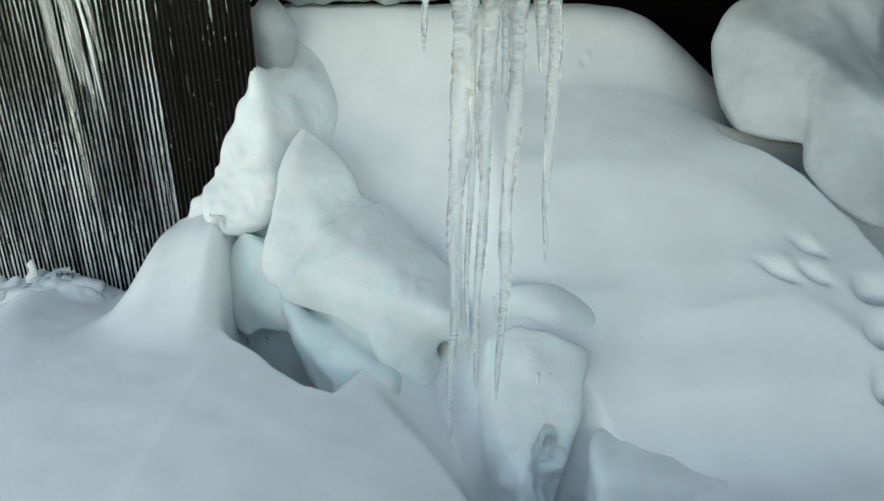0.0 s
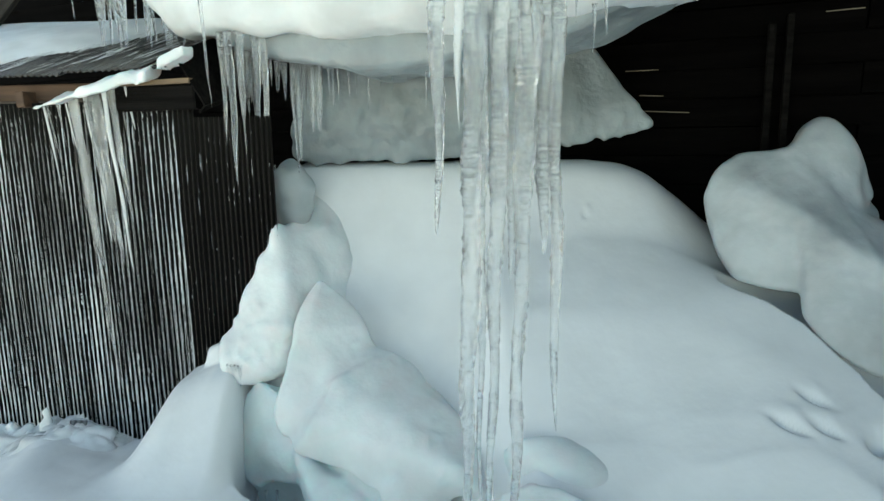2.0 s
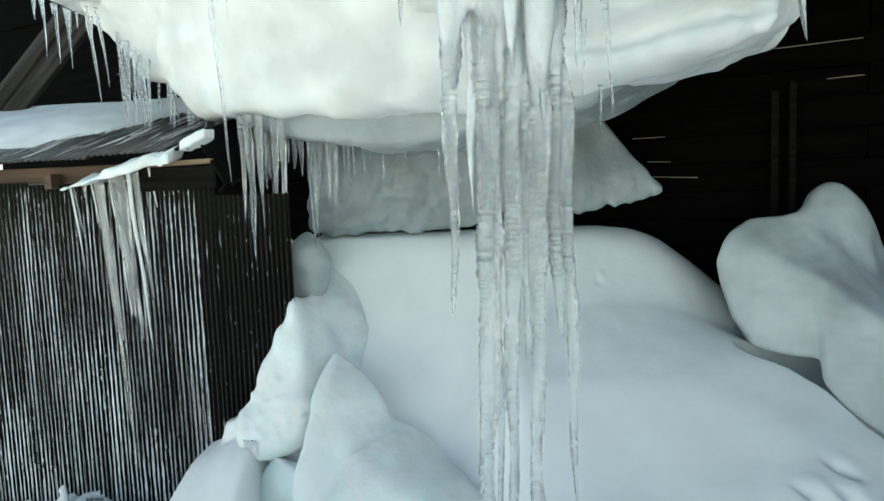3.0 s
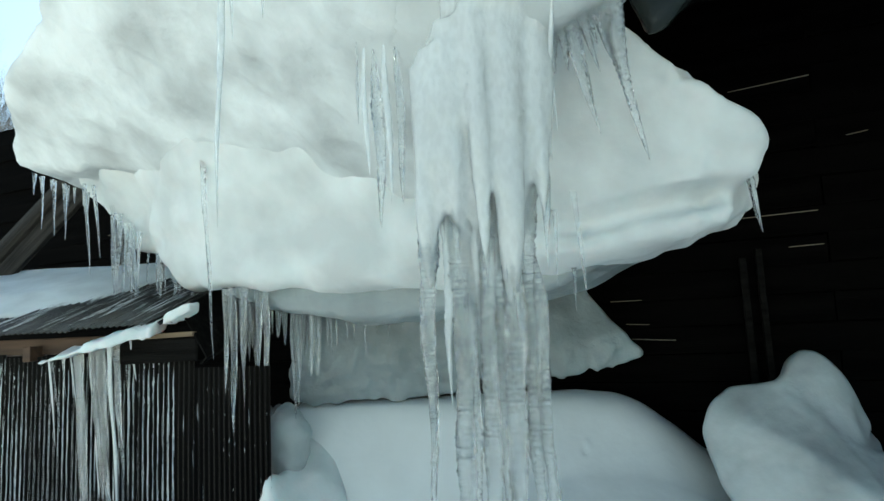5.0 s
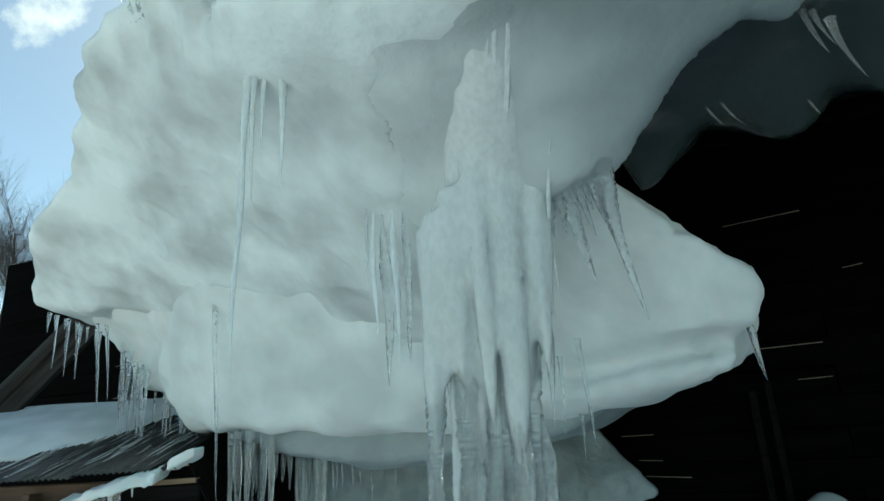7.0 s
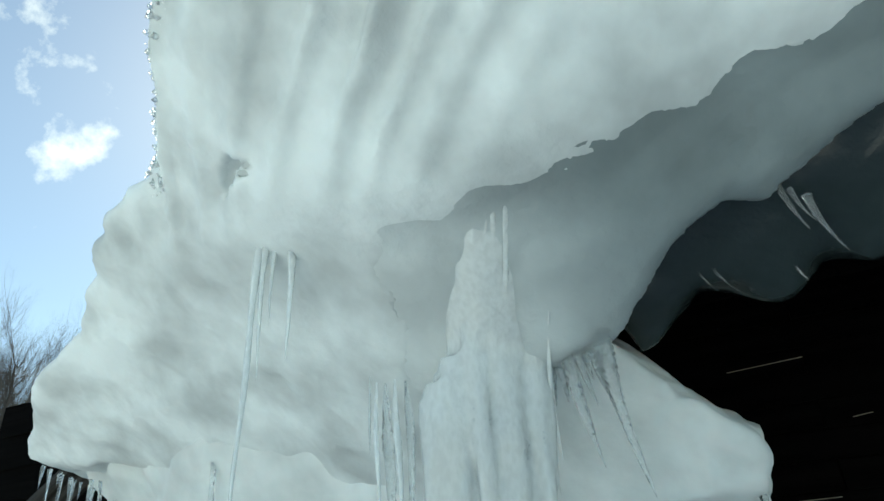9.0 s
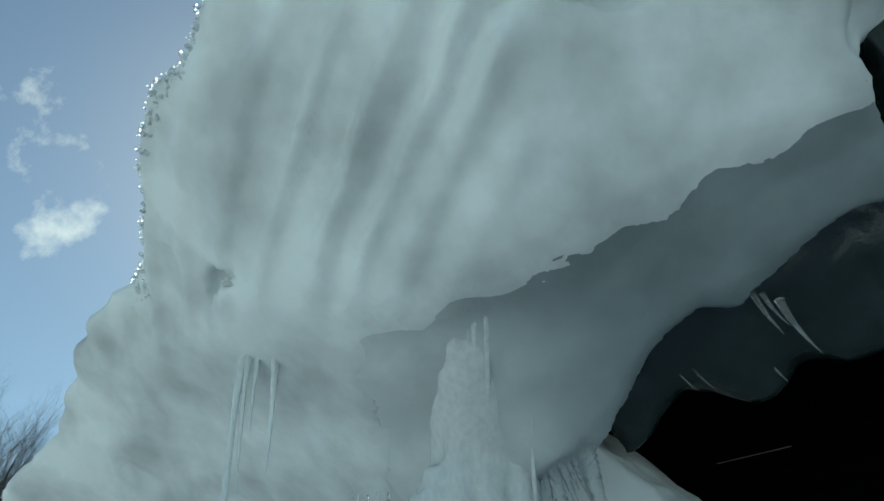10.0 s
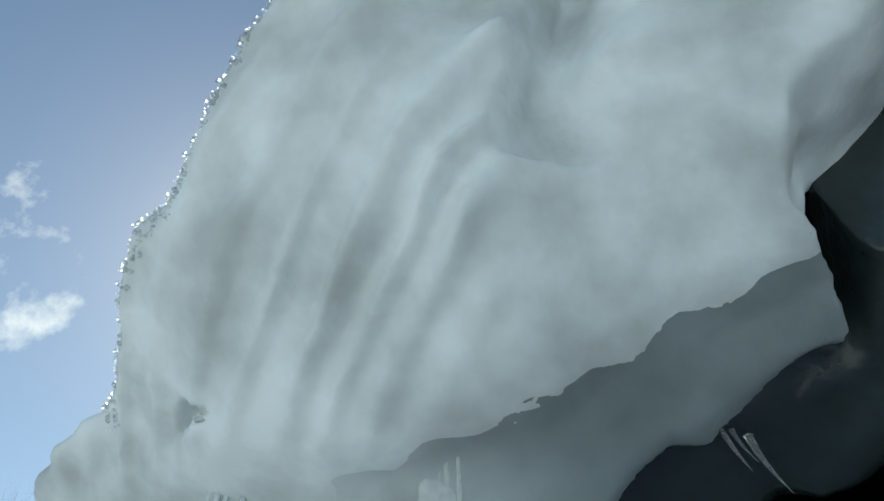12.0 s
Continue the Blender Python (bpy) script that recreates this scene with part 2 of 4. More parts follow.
def at_house(u, v):
    return u * CU + v * SU, -u * SU + v * CU


# ---- ground ----
def bump2(x, y, cx, cy, rx, ry, turn=0.0):
    c, s = math.cos(radians(turn)), math.sin(radians(turn))
    u, w = ((x - cx) * c + (y - cy) * s) / rx, (-(x - cx) * s + (y - cy) * c) / ry
    return np.exp(-(u * u + w * w))


def ground_height(x, y):
    """The snow's surface: a trodden flat, a drift up against the wall, a bank by the shed and melted hollows."""
    z = 0.05 * vnoise(x, y, 0, 0.5, 1) - 0.06 - 0.17 * np.clip(x + 0.6, -0.5, 1.2) * smooth(0.5, 2.2, y) * smooth(2.2, 0.9, x)
    z = z + smooth(2.6, 3.8, y) * (0.06 - 0.25 * smooth(-2.8, -2.0, x)) * smooth(-1.2, -1.8, x)
    d = 4.15 - y
    crest = 1.62 - (0.10 * np.clip(x - 0.9, 0, 2) + 0.50 * smooth(1.1, 2.1, x)) * smooth(3.3, 4.1, y)
    drift = crest - 0.66 * d - 0.20 * smooth(0.0, 0.4, d) - 0.8 * np.maximum(d, 0) * smooth(0.3, -0.2, x)
    drift = smin(drift, crest - 0.25 * np.maximum(y - 4.2, 0) ** 1.5, 0.16)
    drift = drift - 1.6 * smooth(-0.95, -1.75, x) - 0.2 * smooth(2.0, 3.2, x)
    z = smax(z, drift - 0.35 * smooth(2.45, 1.9, y), 0.18)
    bank = smooth(-1.93, -1.5, x + 0.03 * vnoise(x, y, 0, 4, 6)) * smooth(2.65, 3.6, y)
    z = z + (0.5 * bank + 0.06 * smooth(-1.9, -1.7, x) * bank) * smooth(-1.12, -1.27, x + 0.02 * vnoise(x, y, 0, 6, 44))
    cap = 0.47 - 0.42 * np.maximum(-1.36 - x, 0) - 0.12 * np.maximum(3.42 - y, 0) + 3.0 * smooth(-1.24, -1.08, x) + 3.0 * smooth(3.5, 3.75, y) * smooth(-1.5, -1.35, x)
    z = smin(z, cap, 0.08)
    edge = y - curve1(x, (-1.22, -1.17, -1.12, -1.05, -0.8, -0.64, -0.5, -0.4), (3.36, 3.07, 2.94, 2.85, 2.66, 2.555, 2.53, 2.75)) + 0.02 * vnoise(x, y, 0, 5, 21)
    z = z - 0.6 * smooth(-0.03, 0.11, edge) * smooth(-1.24, -1.16, x) * smooth(-0.25, -0.45, x) * smooth(3.5, 3.3, y)
    along, off = (x - 0.04) * 0.581 - (y - 2.2) * 0.814, (x - 0.04) * 0.814 + (y - 2.2) * 0.581 + 0.02 * vnoise(x, y, 0, 4, 43)
    z = z - (0.20 + 0.40 * smooth(-0.3, 0.3, along)) * smooth(-0.10, 0.14, off) * smooth(0.60, 0.45, off) * smooth(-0.62, -0.40, along) * smooth(0.95, 0.70, along)
    brim = x - curve1(y, (2.55, 2.75, 2.84, 2.95, 3.08, 3.19, 3.29, 3.41, 3.5), (2.2, 2.046, 2.0, 1.957, 1.90, 1.833, 1.755, 1.58, 1.5)) + 0.025 * vnoise(x, y, 0, 9, 74)
    z = z - 0.9 * smooth(0.01, 0.12, brim) * smooth(2.58, 2.72, y) * smooth(3.6, 3.42, y)
    for px, py, r in ((1.93, 2.61, 0.05), (1.90, 2.44, 0.045), (1.87, 2.30, 0.04)):
        z = z - 0.34 * bump2(x, y, px, py, r, r * 0.7)
    z = z - 0.02 * bump2(x, y, 0.83, 3.88, 0.02, 0.015) + 0.015 * bump2(x, y, 0.85, 3.9, 0.02, 0.015)
    z = z - 0.22 * smooth(0.08, 0.25, x) * smooth(1.7, 0.7, x) * smooth(3.3, 2.85, y) * smooth(1.95, 2.4, y)
    for px, py, n in ((1.54, 2.70, 0.07), (1.69, 2.67, 0.055), (1.71, 2.805, 0.055)):
        z = z - 0.06 * bump2(x, y, px, py, n * 1.0, 0.018, -37) + 0.008 * bump2(x, y, px + 0.04, py + 0.045, n * 0.7, 0.025, -37)
    z = z + 0.025 * (1 - 2 * np.abs(vnoise(x * 0.6 + y * 0.5, y * 1.6, 0, 3.0, 46))) * smooth(0.2, 0.6, x) * smooth(3.3, 2.8, y) * smooth(2.0, 2.5, y)
    z = z + 0.03 * vnoise(x, y, 0, 1.6, 2) * smooth(1.2, 0.4, z) + 0.006 * vnoise(x, y, 0, 8, 3)
    z = z + 0.03 * np.maximum(vnoise(x, y, 0, 5, 4), 0) * smooth(-1.6, -2.1, x) * smooth(3.0, 3.7, y)
    return z


def ground():
    n = 560
    u = np.linspace(-1, 1, n)
    a = np.abs(u)
    wx = np.sign(u) * np.where(a < 0.85, 3.2 * a / 0.85, 3.2 + 450 * (np.maximum(a - 0.85, 0) / 0.15) ** 3)
    x, y = np.meshgrid(wx, wx + 2.2, indexing="ij")
    z = ground_height(x, y)
    far = smooth(6.0, 30.0, np.hypot(x, y - 2))
    hill = 9.5 * smooth(14, 50, y - 0.6 * x) * smooth(5, -15, x)
    z = z * (1 - far) - 0.1 * far + hill
    k = np.arange(n * n).reshape(n, n)
    f = np.stack([k[:-1, :-1], k[1:, :-1], k[1:, 1:], k[:-1, 1:]], -1).reshape(-1, 4)
    me = mesh_from("ground", np.stack([x, y, z], -1).reshape(-1, 3), f)
    thing("ground", "deep soft white snow, melted into hollows under the eaves", "snow", me, DRIFT, kind="structure")


ground()


# ---- blocks of fallen snow ----
def crust(g, seed, size=1.0):
    """Patches of broken crust between smoother ones."""
    rough = smooth(-0.05, 0.35, vnoise(*g, 2.1, seed))
    return size * (0.006 * vnoise(*g, 7.0, seed + 1) + rough * (0.012 * np.abs(vnoise(*g, 11.0, seed + 2)) + 0.006 * vnoise(*g, 24.0, seed + 3)))



def snow_body(name, label, field, lo, hi, h, mat=SNOW, category="snow block", turned_grid=False):
    return thing(name, label, category, solid(name, field, lo, hi, h, turned_grid), mat)


def chunk(g):
    peak = hull(g, ((-0.75, 3.50, 1.05), (-0.80, 3.48, 1.00), (-0.79, 3.30, 0.80), (-0.56, 3.44, 0.82), (-0.37, 3.38, 0.56), (-0.90, 3.25, 0.68), (-0.98, 3.20, 0.51), (-1.01, 3.15, 0.28), (-0.95, 3.11, 0.16),
                    (-0.58, 3.14, 0.46), (-0.7, 3.05, 0.2), (-0.8, 3.8, 0.6), (-0.2, 3.6, 0.2), (-0.95, 3.5, 0.1)), 0.02)
    brow = hull(g, ((-0.66, 3.10, 0.55), (-0.42, 3.26, 0.60), (-0.34, 3.34, 0.55), (-0.13, 3.20, 0.45), (0.05, 3.05, 0.37), (0.18, 2.86, 0.26), (0.15, 2.70, 0.04), (-0.08, 2.67, 0.02), (-0.25, 2.72, -0.02), (-0.22, 2.75, 0.27),
                    (0.02, 2.70, 0.26), (-0.40, 2.85, 0.20), (-0.60, 2.93, 0.12), (-0.80, 3.04, 0.17), (-0.72, 2.98, 0.36), (0.1, 3.5, 0.1), (-0.7, 3.6, 0.2), (-0.2, 3.5, 0.4)), 0.025)
    tongue = hull(g, ((-0.26, 2.75, 0.26), (-0.10, 2.72, 0.20), (-0.27, 2.68, -0.06), (-0.38, 2.80, 0.10), (-0.07, 2.67, 0.0), (-0.3, 2.75, -0.25), (-0.05, 2.72, -0.25), (-0.2, 2.95, -0.2), (0.05, 2.9, -0.2), (0.0, 2.8, 0.2)), 0.05)
    f = smin(smin(peak, brow, 0.20), tongue, 0.08)
    # the melted hollow under the brow
    f = smax(f, -ball(g, (0.02, 2.62, 0.04), (0.13, 0.12, 0.10)), 0.05)
    return f + 0.016 + 0.028 * vnoise(*g, 3.2, 3) + 0.014 * vnoise(*g, 7.0, 141) + 0.012 * np.abs(vnoise(*g, 13.0, 148)) * smooth(0.0, 0.5, vnoise(*g, 3.0, 149)) + 0.4 * crust(g, 140, 0.9)


snow_body("snow_block", "large fallen block of wet white snow leaning on the drift", chunk, (-1.2, 2.5, -0.3), (0.4, 4.0, 1.3), 0.0125, WETSNOW)


def heap(g):
    f = hull(g, ((-1.36, 3.50, 0.64), (-1.31, 3.50, 0.84), (-1.19, 3.52, 0.98), (-1.05, 3.56, 1.19), (-1.00, 3.62, 1.29), (-0.97, 3.80, 1.37), (-0.93, 4.00, 1.42), (-0.62, 4.0, 1.20), (-0.62, 3.80, 0.80), (-1.33, 3.40, 0.50), (-1.28, 3.38, 0.45),
                 (-1.19, 3.37, 0.42), (-1.02, 3.34, 0.44), (-1.10, 3.36, 0.76), (-0.94, 3.38, 0.90), (-0.80, 3.66, 1.02), (-0.90, 3.30, 0.70), (-1.25, 3.6, 0.6), (-0.6, 3.95, 0.9), (-0.6, 3.9, 0.3), (-0.9, 4.2, 1.45), (-0.6, 4.2, 1.35)), 0.05)
    return f + 0.045 * vnoise(*g, 3.4, 142) + 0.028 * vnoise(*g, 8.0, 143) + 1.3 * crust(g, 144, 1.0)


snow_body("snow_mound", "lumpy mound of wet snow against the shed corner", heap, (-1.62, 3.2, 0.2), (-0.25, 4.3, 1.75), 0.0145, WETSNOW)


def foot(g):
    """The thawed foot of the block, tinted for the hollow's light: a pale icy wall, a rib that runs out into the snow,
    and the hollow's back.
    """
    wall = hull(g, ((-1.22, 3.42, 0.46), (-1.21, 3.36, 0.27), (-1.22, 3.27, -0.17), (-1.14, 3.20, -0.18), (-0.97, 3.10, -0.11), (-0.74, 3.03, -0.02), (-0.95, 3.22, 0.40), (-0.88, 3.12, 0.20), (-1.1, 3.36, 0.42),
                    (-1.15, 3.6, -0.1), (-0.6, 3.5, 0.0), (-0.7, 3.4, 0.3)), 0.03)
    back = hull(g, ((-1.2, 3.34, -0.1), (-1.12, 3.24, -0.6), (-0.6, 3.02, -0.6), (-0.62, 3.08, 0.0), (-1.1, 3.7, -0.6), (-0.3, 3.5, -0.6), (-0.4, 3.4, 0.1), (-1.1, 3.6, 0.0)), 0.05)
    rib = hull(g, ((-0.86, 3.06, 0.19), (-0.80, 3.05, 0.17), (-0.70, 2.93, 0.03), (-0.51, 2.84, 0.03), (-0.63, 2.72, -0.16), (-0.54, 2.62, -0.15), (-0.40, 2.62, -0.11), (-0.25, 2.66, -0.06), (-0.6, 2.72, -0.5), (-0.4, 2.6, -0.5),
                   (-0.2, 2.62, -0.4), (-0.7, 3.1, -0.4), (-0.5, 3.05, 0.0), (-0.2, 2.9, -0.1)), 0.05)
    fill = hull(g, ((-0.72, 3.06, 0.12), (-0.60, 3.00, 0.15), (-0.42, 2.92, 0.20), (-0.27, 2.81, 0.14), (-0.29, 2.75, -0.08), (-0.5, 2.88, -0.05), (-0.65, 3.2, -0.1), (-0.2, 3.0, -0.1), (-0.3, 3.0, 0.2)), 0.04)
    f = smin(smin(smin(wall, back, 0.03), rib, 0.04), fill, 0.04)
    return f + 0.034 * vnoise(*g, 4.0, 145) + 0.014 * vnoise(*g, 9.0, 146) + 0.3 * crust(g, 147, 1.0)


snow_body("ice_block", "pale thawed ice under the fallen snow block, tinted for the hollow's teal light", foot, (-1.35, 2.45, -0.65), (-0.05, 3.8, 0.6), 0.0125, TINTEDICE, "ice")


def shoulder(g):
    cap = hull(g, ((0.22, 2.76, 0.42), (0.30, 2.72, 0.40), (0.42, 2.78, 0.44), (0.74, 2.86, 0.37), (1.22, 2.80, 0.12), (0.42, 2.63, 0.26), (0.70, 2.58, 0.18), (1.0, 2.6, 0.10), (0.3, 3.0, 0.1), (0.7, 3.1, 0.1), (1.1, 3.0, 0.0), (0.3, 2.7, -0.2), (1.0, 2.6, -0.2)), 0.09)
    core = hull(g, ((0.17, 2.56, 0.28), (0.24, 2.58, 0.33), (0.33, 2.60, 0.33), (0.44, 2.58, 0.24), (0.15, 2.46, 0.00), (0.20, 2.36, -0.08), (0.42, 2.27, -0.05), (0.56, 2.24, -0.04), (0.63, 2.36, 0.10), (0.66, 2.5, 0.16),
                    (0.20, 2.6, -0.3), (0.22, 2.24, -0.18), (0.32, 2.10, -0.24), (0.36, 2.08, -0.7), (0.22, 2.25, -0.7), (0.6, 2.7, -0.4), (0.42, 2.14, -0.26), (0.5, 2.3, -0.7)), 0.035)
    low = hull(g, ((0.60, 2.24, -0.09), (0.58, 2.10, -0.12), (0.56, 1.94, -0.16), (0.60, 1.76, -0.24), (1.2, 1.9, -0.24), (1.5, 2.5, -0.05), (1.2, 2.7, 0.10), (0.9, 2.5, 0.03), (0.60, 2.3, -0.7), (0.57, 1.95, -0.7), (1.3, 2.2, -0.8), (0.7, 1.8, -0.7)), 0.09)
    f = smin(cap, low, 0.12)
    f = smin(f, core, 0.025)
    cave = ball(g, (0.50, 2.10, -0.26), (0.11, 0.20, 0.19))
    f = smax(f, -(cave + 0.05 * vnoise(*g, 12, 151) + 0.03 * vnoise(*g, 26, 152)), 0.012)
    f = smax(f, -ball(g, (0.73, 2.50, 0.165), (0.065, 0.10, 0.014), (0, 10, 0)), 0.008)
    f = smax(f, -ball(g, (0.26, 2.67, 0.37), (0.06, 0.05, 0.010), (0, 42, 20)), 0.006)
    f = smax(f, -ball(g, (0.76, 2.29, 0.0), (0.09, 0.05, 0.010), (0, 14, 0)), 0.02)
    return f + 0.022 * vnoise(*g, 3.5, 16) + 0.014 * vnoise(*g, 8.0, 153) + 0.9 * crust(g, 150, 1.2)


snow_body("snow_shoulder", "undercut shoulder of melting snow beside a hollow", shoulder, (0.0, 1.6, -0.8), (1.65, 3.15, 0.65), 0.0125, WETSNOW)


def boulder(g):
    f = hull(g, ((1.46, 3.64, 1.41), (1.50, 3.6, 1.56), (1.63, 3.6, 1.66), (1.88, 3.5, 1.69), (1.50, 3.5, 1.14), (1.58, 3.4, 0.99), (1.74, 3.36, 0.95), (1.74, 3.3, 1.42), (2.1, 3.1, 1.2),
                 (1.7, 4.0, 1.5), (1.7, 3.95, 1.0), (2.3, 3.9, 1.6), (2.4, 3.5, 1.34), (1.9, 3.2, 0.95)), 0.018)
    arm = hull(g, ((1.8, 3.25, 1.40), (1.84, 3.2, 0.84), (1.96, 3.0, 0.66), (2.12, 2.90, 0.57), (2.1, 3.0, 1.16), (2.5, 2.9, 0.9), (2.6, 2.85, 0.64), (2.45, 3.4, 1.3), (2.7, 3.3, 0.9), (2.3, 3.6, 0.95)), 0.05)
    horn = hull(g, ((1.94, 3.5, 1.82), (2.05, 3.48, 1.87), (2.17, 3.5, 1.77), (1.85, 3.5, 1.66), (2.35, 3.4, 1.4), (2.0, 3.7, 1.8), (2.3, 3.7, 1.5), (1.8, 3.6, 1.3), (2.1, 3.35, 1.4)), 0.06)
    f = smin(smin(f, arm, 0.03), horn, 0.05)
    f = smax(f, -ball(g, (2.28, 3.38, 1.52), (0.08, 0.08, 0.11)), 0.05)
    return f - 0.012 + 0.025 * vnoise(*g, 3.0, 5) + crust(g, 160, 0.55)


snow_body("snow_boulder", "rounded lump of old icy snow resting on the drift", boulder, (1.25, 2.5, 0.2), (2.9, 4.2, 2.0), 0.016, LUMPICE)


def slab(g):
    f = hull(g, ((-1.06, 4.05, 1.66), (-0.86, 4.10, 1.55), (0.0, 4.16, 1.60), (0.9, 4.20, 1.70), (1.39, 4.27, 1.83), (1.13, 4.3, 2.18), (0.86, 4.3, 2.42), (0.4, 4.2, 2.6), (-0.98, 4.0, 2.1), (-0.9, 4.0, 2.5),
                 (-0.9, 4.6, 1.8), (1.1, 4.5, 1.85), (0.7, 4.6, 2.5), (-0.9, 4.5, 2.6)), 0.05)
    rough = smooth(2.1, 1.85, g[2] + 0.15 * vnoise(*g, 3.0, 65))
    return f + 0.03 * vnoise(*g, 2.6, 7) + 0.022 * vnoise(*g, 7.0, 8) + rough * (0.02 * np.abs(vnoise(*g, 10.0, 66)) + 0.010 * vnoise(*g, 20.0, 9))


snow_body("snow_slab", "icy slab of snow wedged against the board wall, greyed for shade", slab, (-1.3, 3.75, 1.5), (1.6, 4.8, 2.75), 0.018, SHADYICE, "snow slab")


def lump(g):
    f = ball(g, (-1.0, 3.87, 1.40), (0.12, 0.13, 0.28), (0, 6, 0))
    return f + 0.05 * vnoise(*g, 5.0, 19) + 0.012 * vnoise(*g, 16.0, 20)


snow_body("ice_lump", "smooth grey lump of ice beside the shed corner", lump, (-1.25, 3.6, 0.95), (-0.75, 4.12, 1.85), 0.012, LUMPICE, "ice")


# ---- the snow hanging from the roof ----
FACE_Z = (2.6, 2.9, 3.17, 3.45, 3.64, 3.85, 4.0, 4.15, 4.5, 5.0, 5.8)
FACE_V = (2.3, 2.0, 1.84, 1.55, 1.30, 1.10, 0.94, 0.80, 0.56, 0.34, 0.2)


def lobe(g):
    x, y, z = g
    u, v = house_axes(g)
    low = soft1(u, (-5.0, -4.3, -3.95, -3.72, -3.25, -3.06, -2.5, -1.93, -1.42, -0.69, -0.2, 0.08, 0.3), (3.34, 3.12, 2.90, 2.70, 2.46, 2.37, 2.33, 2.30, 2.28, 2.30, 2.39, 2.48, 2.62), 0.04)
    top = soft1(u, (-0.4, -0.15, 0.09, 0.24), (3.52, 3.24, 2.98, 2.86), 0.03)
    front = soft1(z, (2.1, 2.25, 2.4, 2.7, 3.0, 3.3), (3.0, 2.84, 2.74, 2.70, 2.56, 2.40), 0.05) - 0.12 * smooth(-1.0, 0.0, u)
    shelf = smooth(-0.9, -0.5, u)
    step = 2.60 + 0.06 * u + 0.03 * vnoise(x, y, 0, 4, 36)
    front = front + shelf * (0.10 * smooth(0.03, -0.05, z - step) - 0.07 * smooth(-0.07, -0.13, z - step) + 0.05 * smooth(-0.18, -0.24, z - step))
    front = front + (1 - shelf) * 0.06 * vnoise(x, y, z * 1.4, 3.2, 37) + 0.45 * smooth(-2.6, -4.1, u) + 0.10 * smooth(2.72, 3.0, z) * smooth(-1.9, -2.6, u)
    f = smax(front - v, low + 0.05 * (v - 2.9) - z, 0.10)
    f = smax(f, v - 3.75, 0.1)
    f = smax(f, z - top - 0.2 * (v - 2.8), 0.04)
    f = smax(f, (u - 0.21 - 0.05 * vnoise(x, y, z, 5, 47)) * 0.95 + 0.28 * np.maximum(2.72 - z, 0), 0.03)
    f = smax(f, -4.3 - u, 0.12)
    end = smooth(-0.35, 0.05, u)
    return f + 0.035 * vnoise(*g, 2.4, 9) + 0.026 * vnoise(*g, 5.5, 10) + 0.008 * vnoise(*g, 13.0, 12) + end * (0.04 * np.abs(vnoise(*g, 7.0, 48)) + 0.016 * vnoise(*g, 15.0, 49))


def lobe_base(g):
    x, y, z = g
    u, v = house_axes(g)
    low = soft1(u, (-3.2, -3.06, -2.5, -1.93, -1.42, -0.69, -0.3), (2.5, 2.40, 2.26, 2.12, 2.14, 2.25, 2.42), 0.05) + 0.03 * vnoise(x, y, 0, 6, 38)
    f = smax(2.92 - v, low - z, 0.06)
    f = smax(f, v - 3.6, 0.1)
    f = smax(f, z - 2.6, 0.05)
    f = smax(smax(f, u + 0.3, 0.05), -3.15 - u, 0.05)
    return f + 0.02 * vnoise(*g, 4.0, 39) + 0.006 * vnoise(*g, 14.0, 40)


def face_front(u, z):
    return soft1(z, FACE_Z, FACE_V, 0.05) + soft1(u, (-5.2, -4.5, -2.9, -1.9, -1.45, -1.1, -0.1, 0.34, 0.6, 1.0, 2.0), (1.1, 1.0, 0.72, 0.4, 0.2, 0.0, 0.0, 0.30, 0.42, 0.42, 0.5), 0.12)


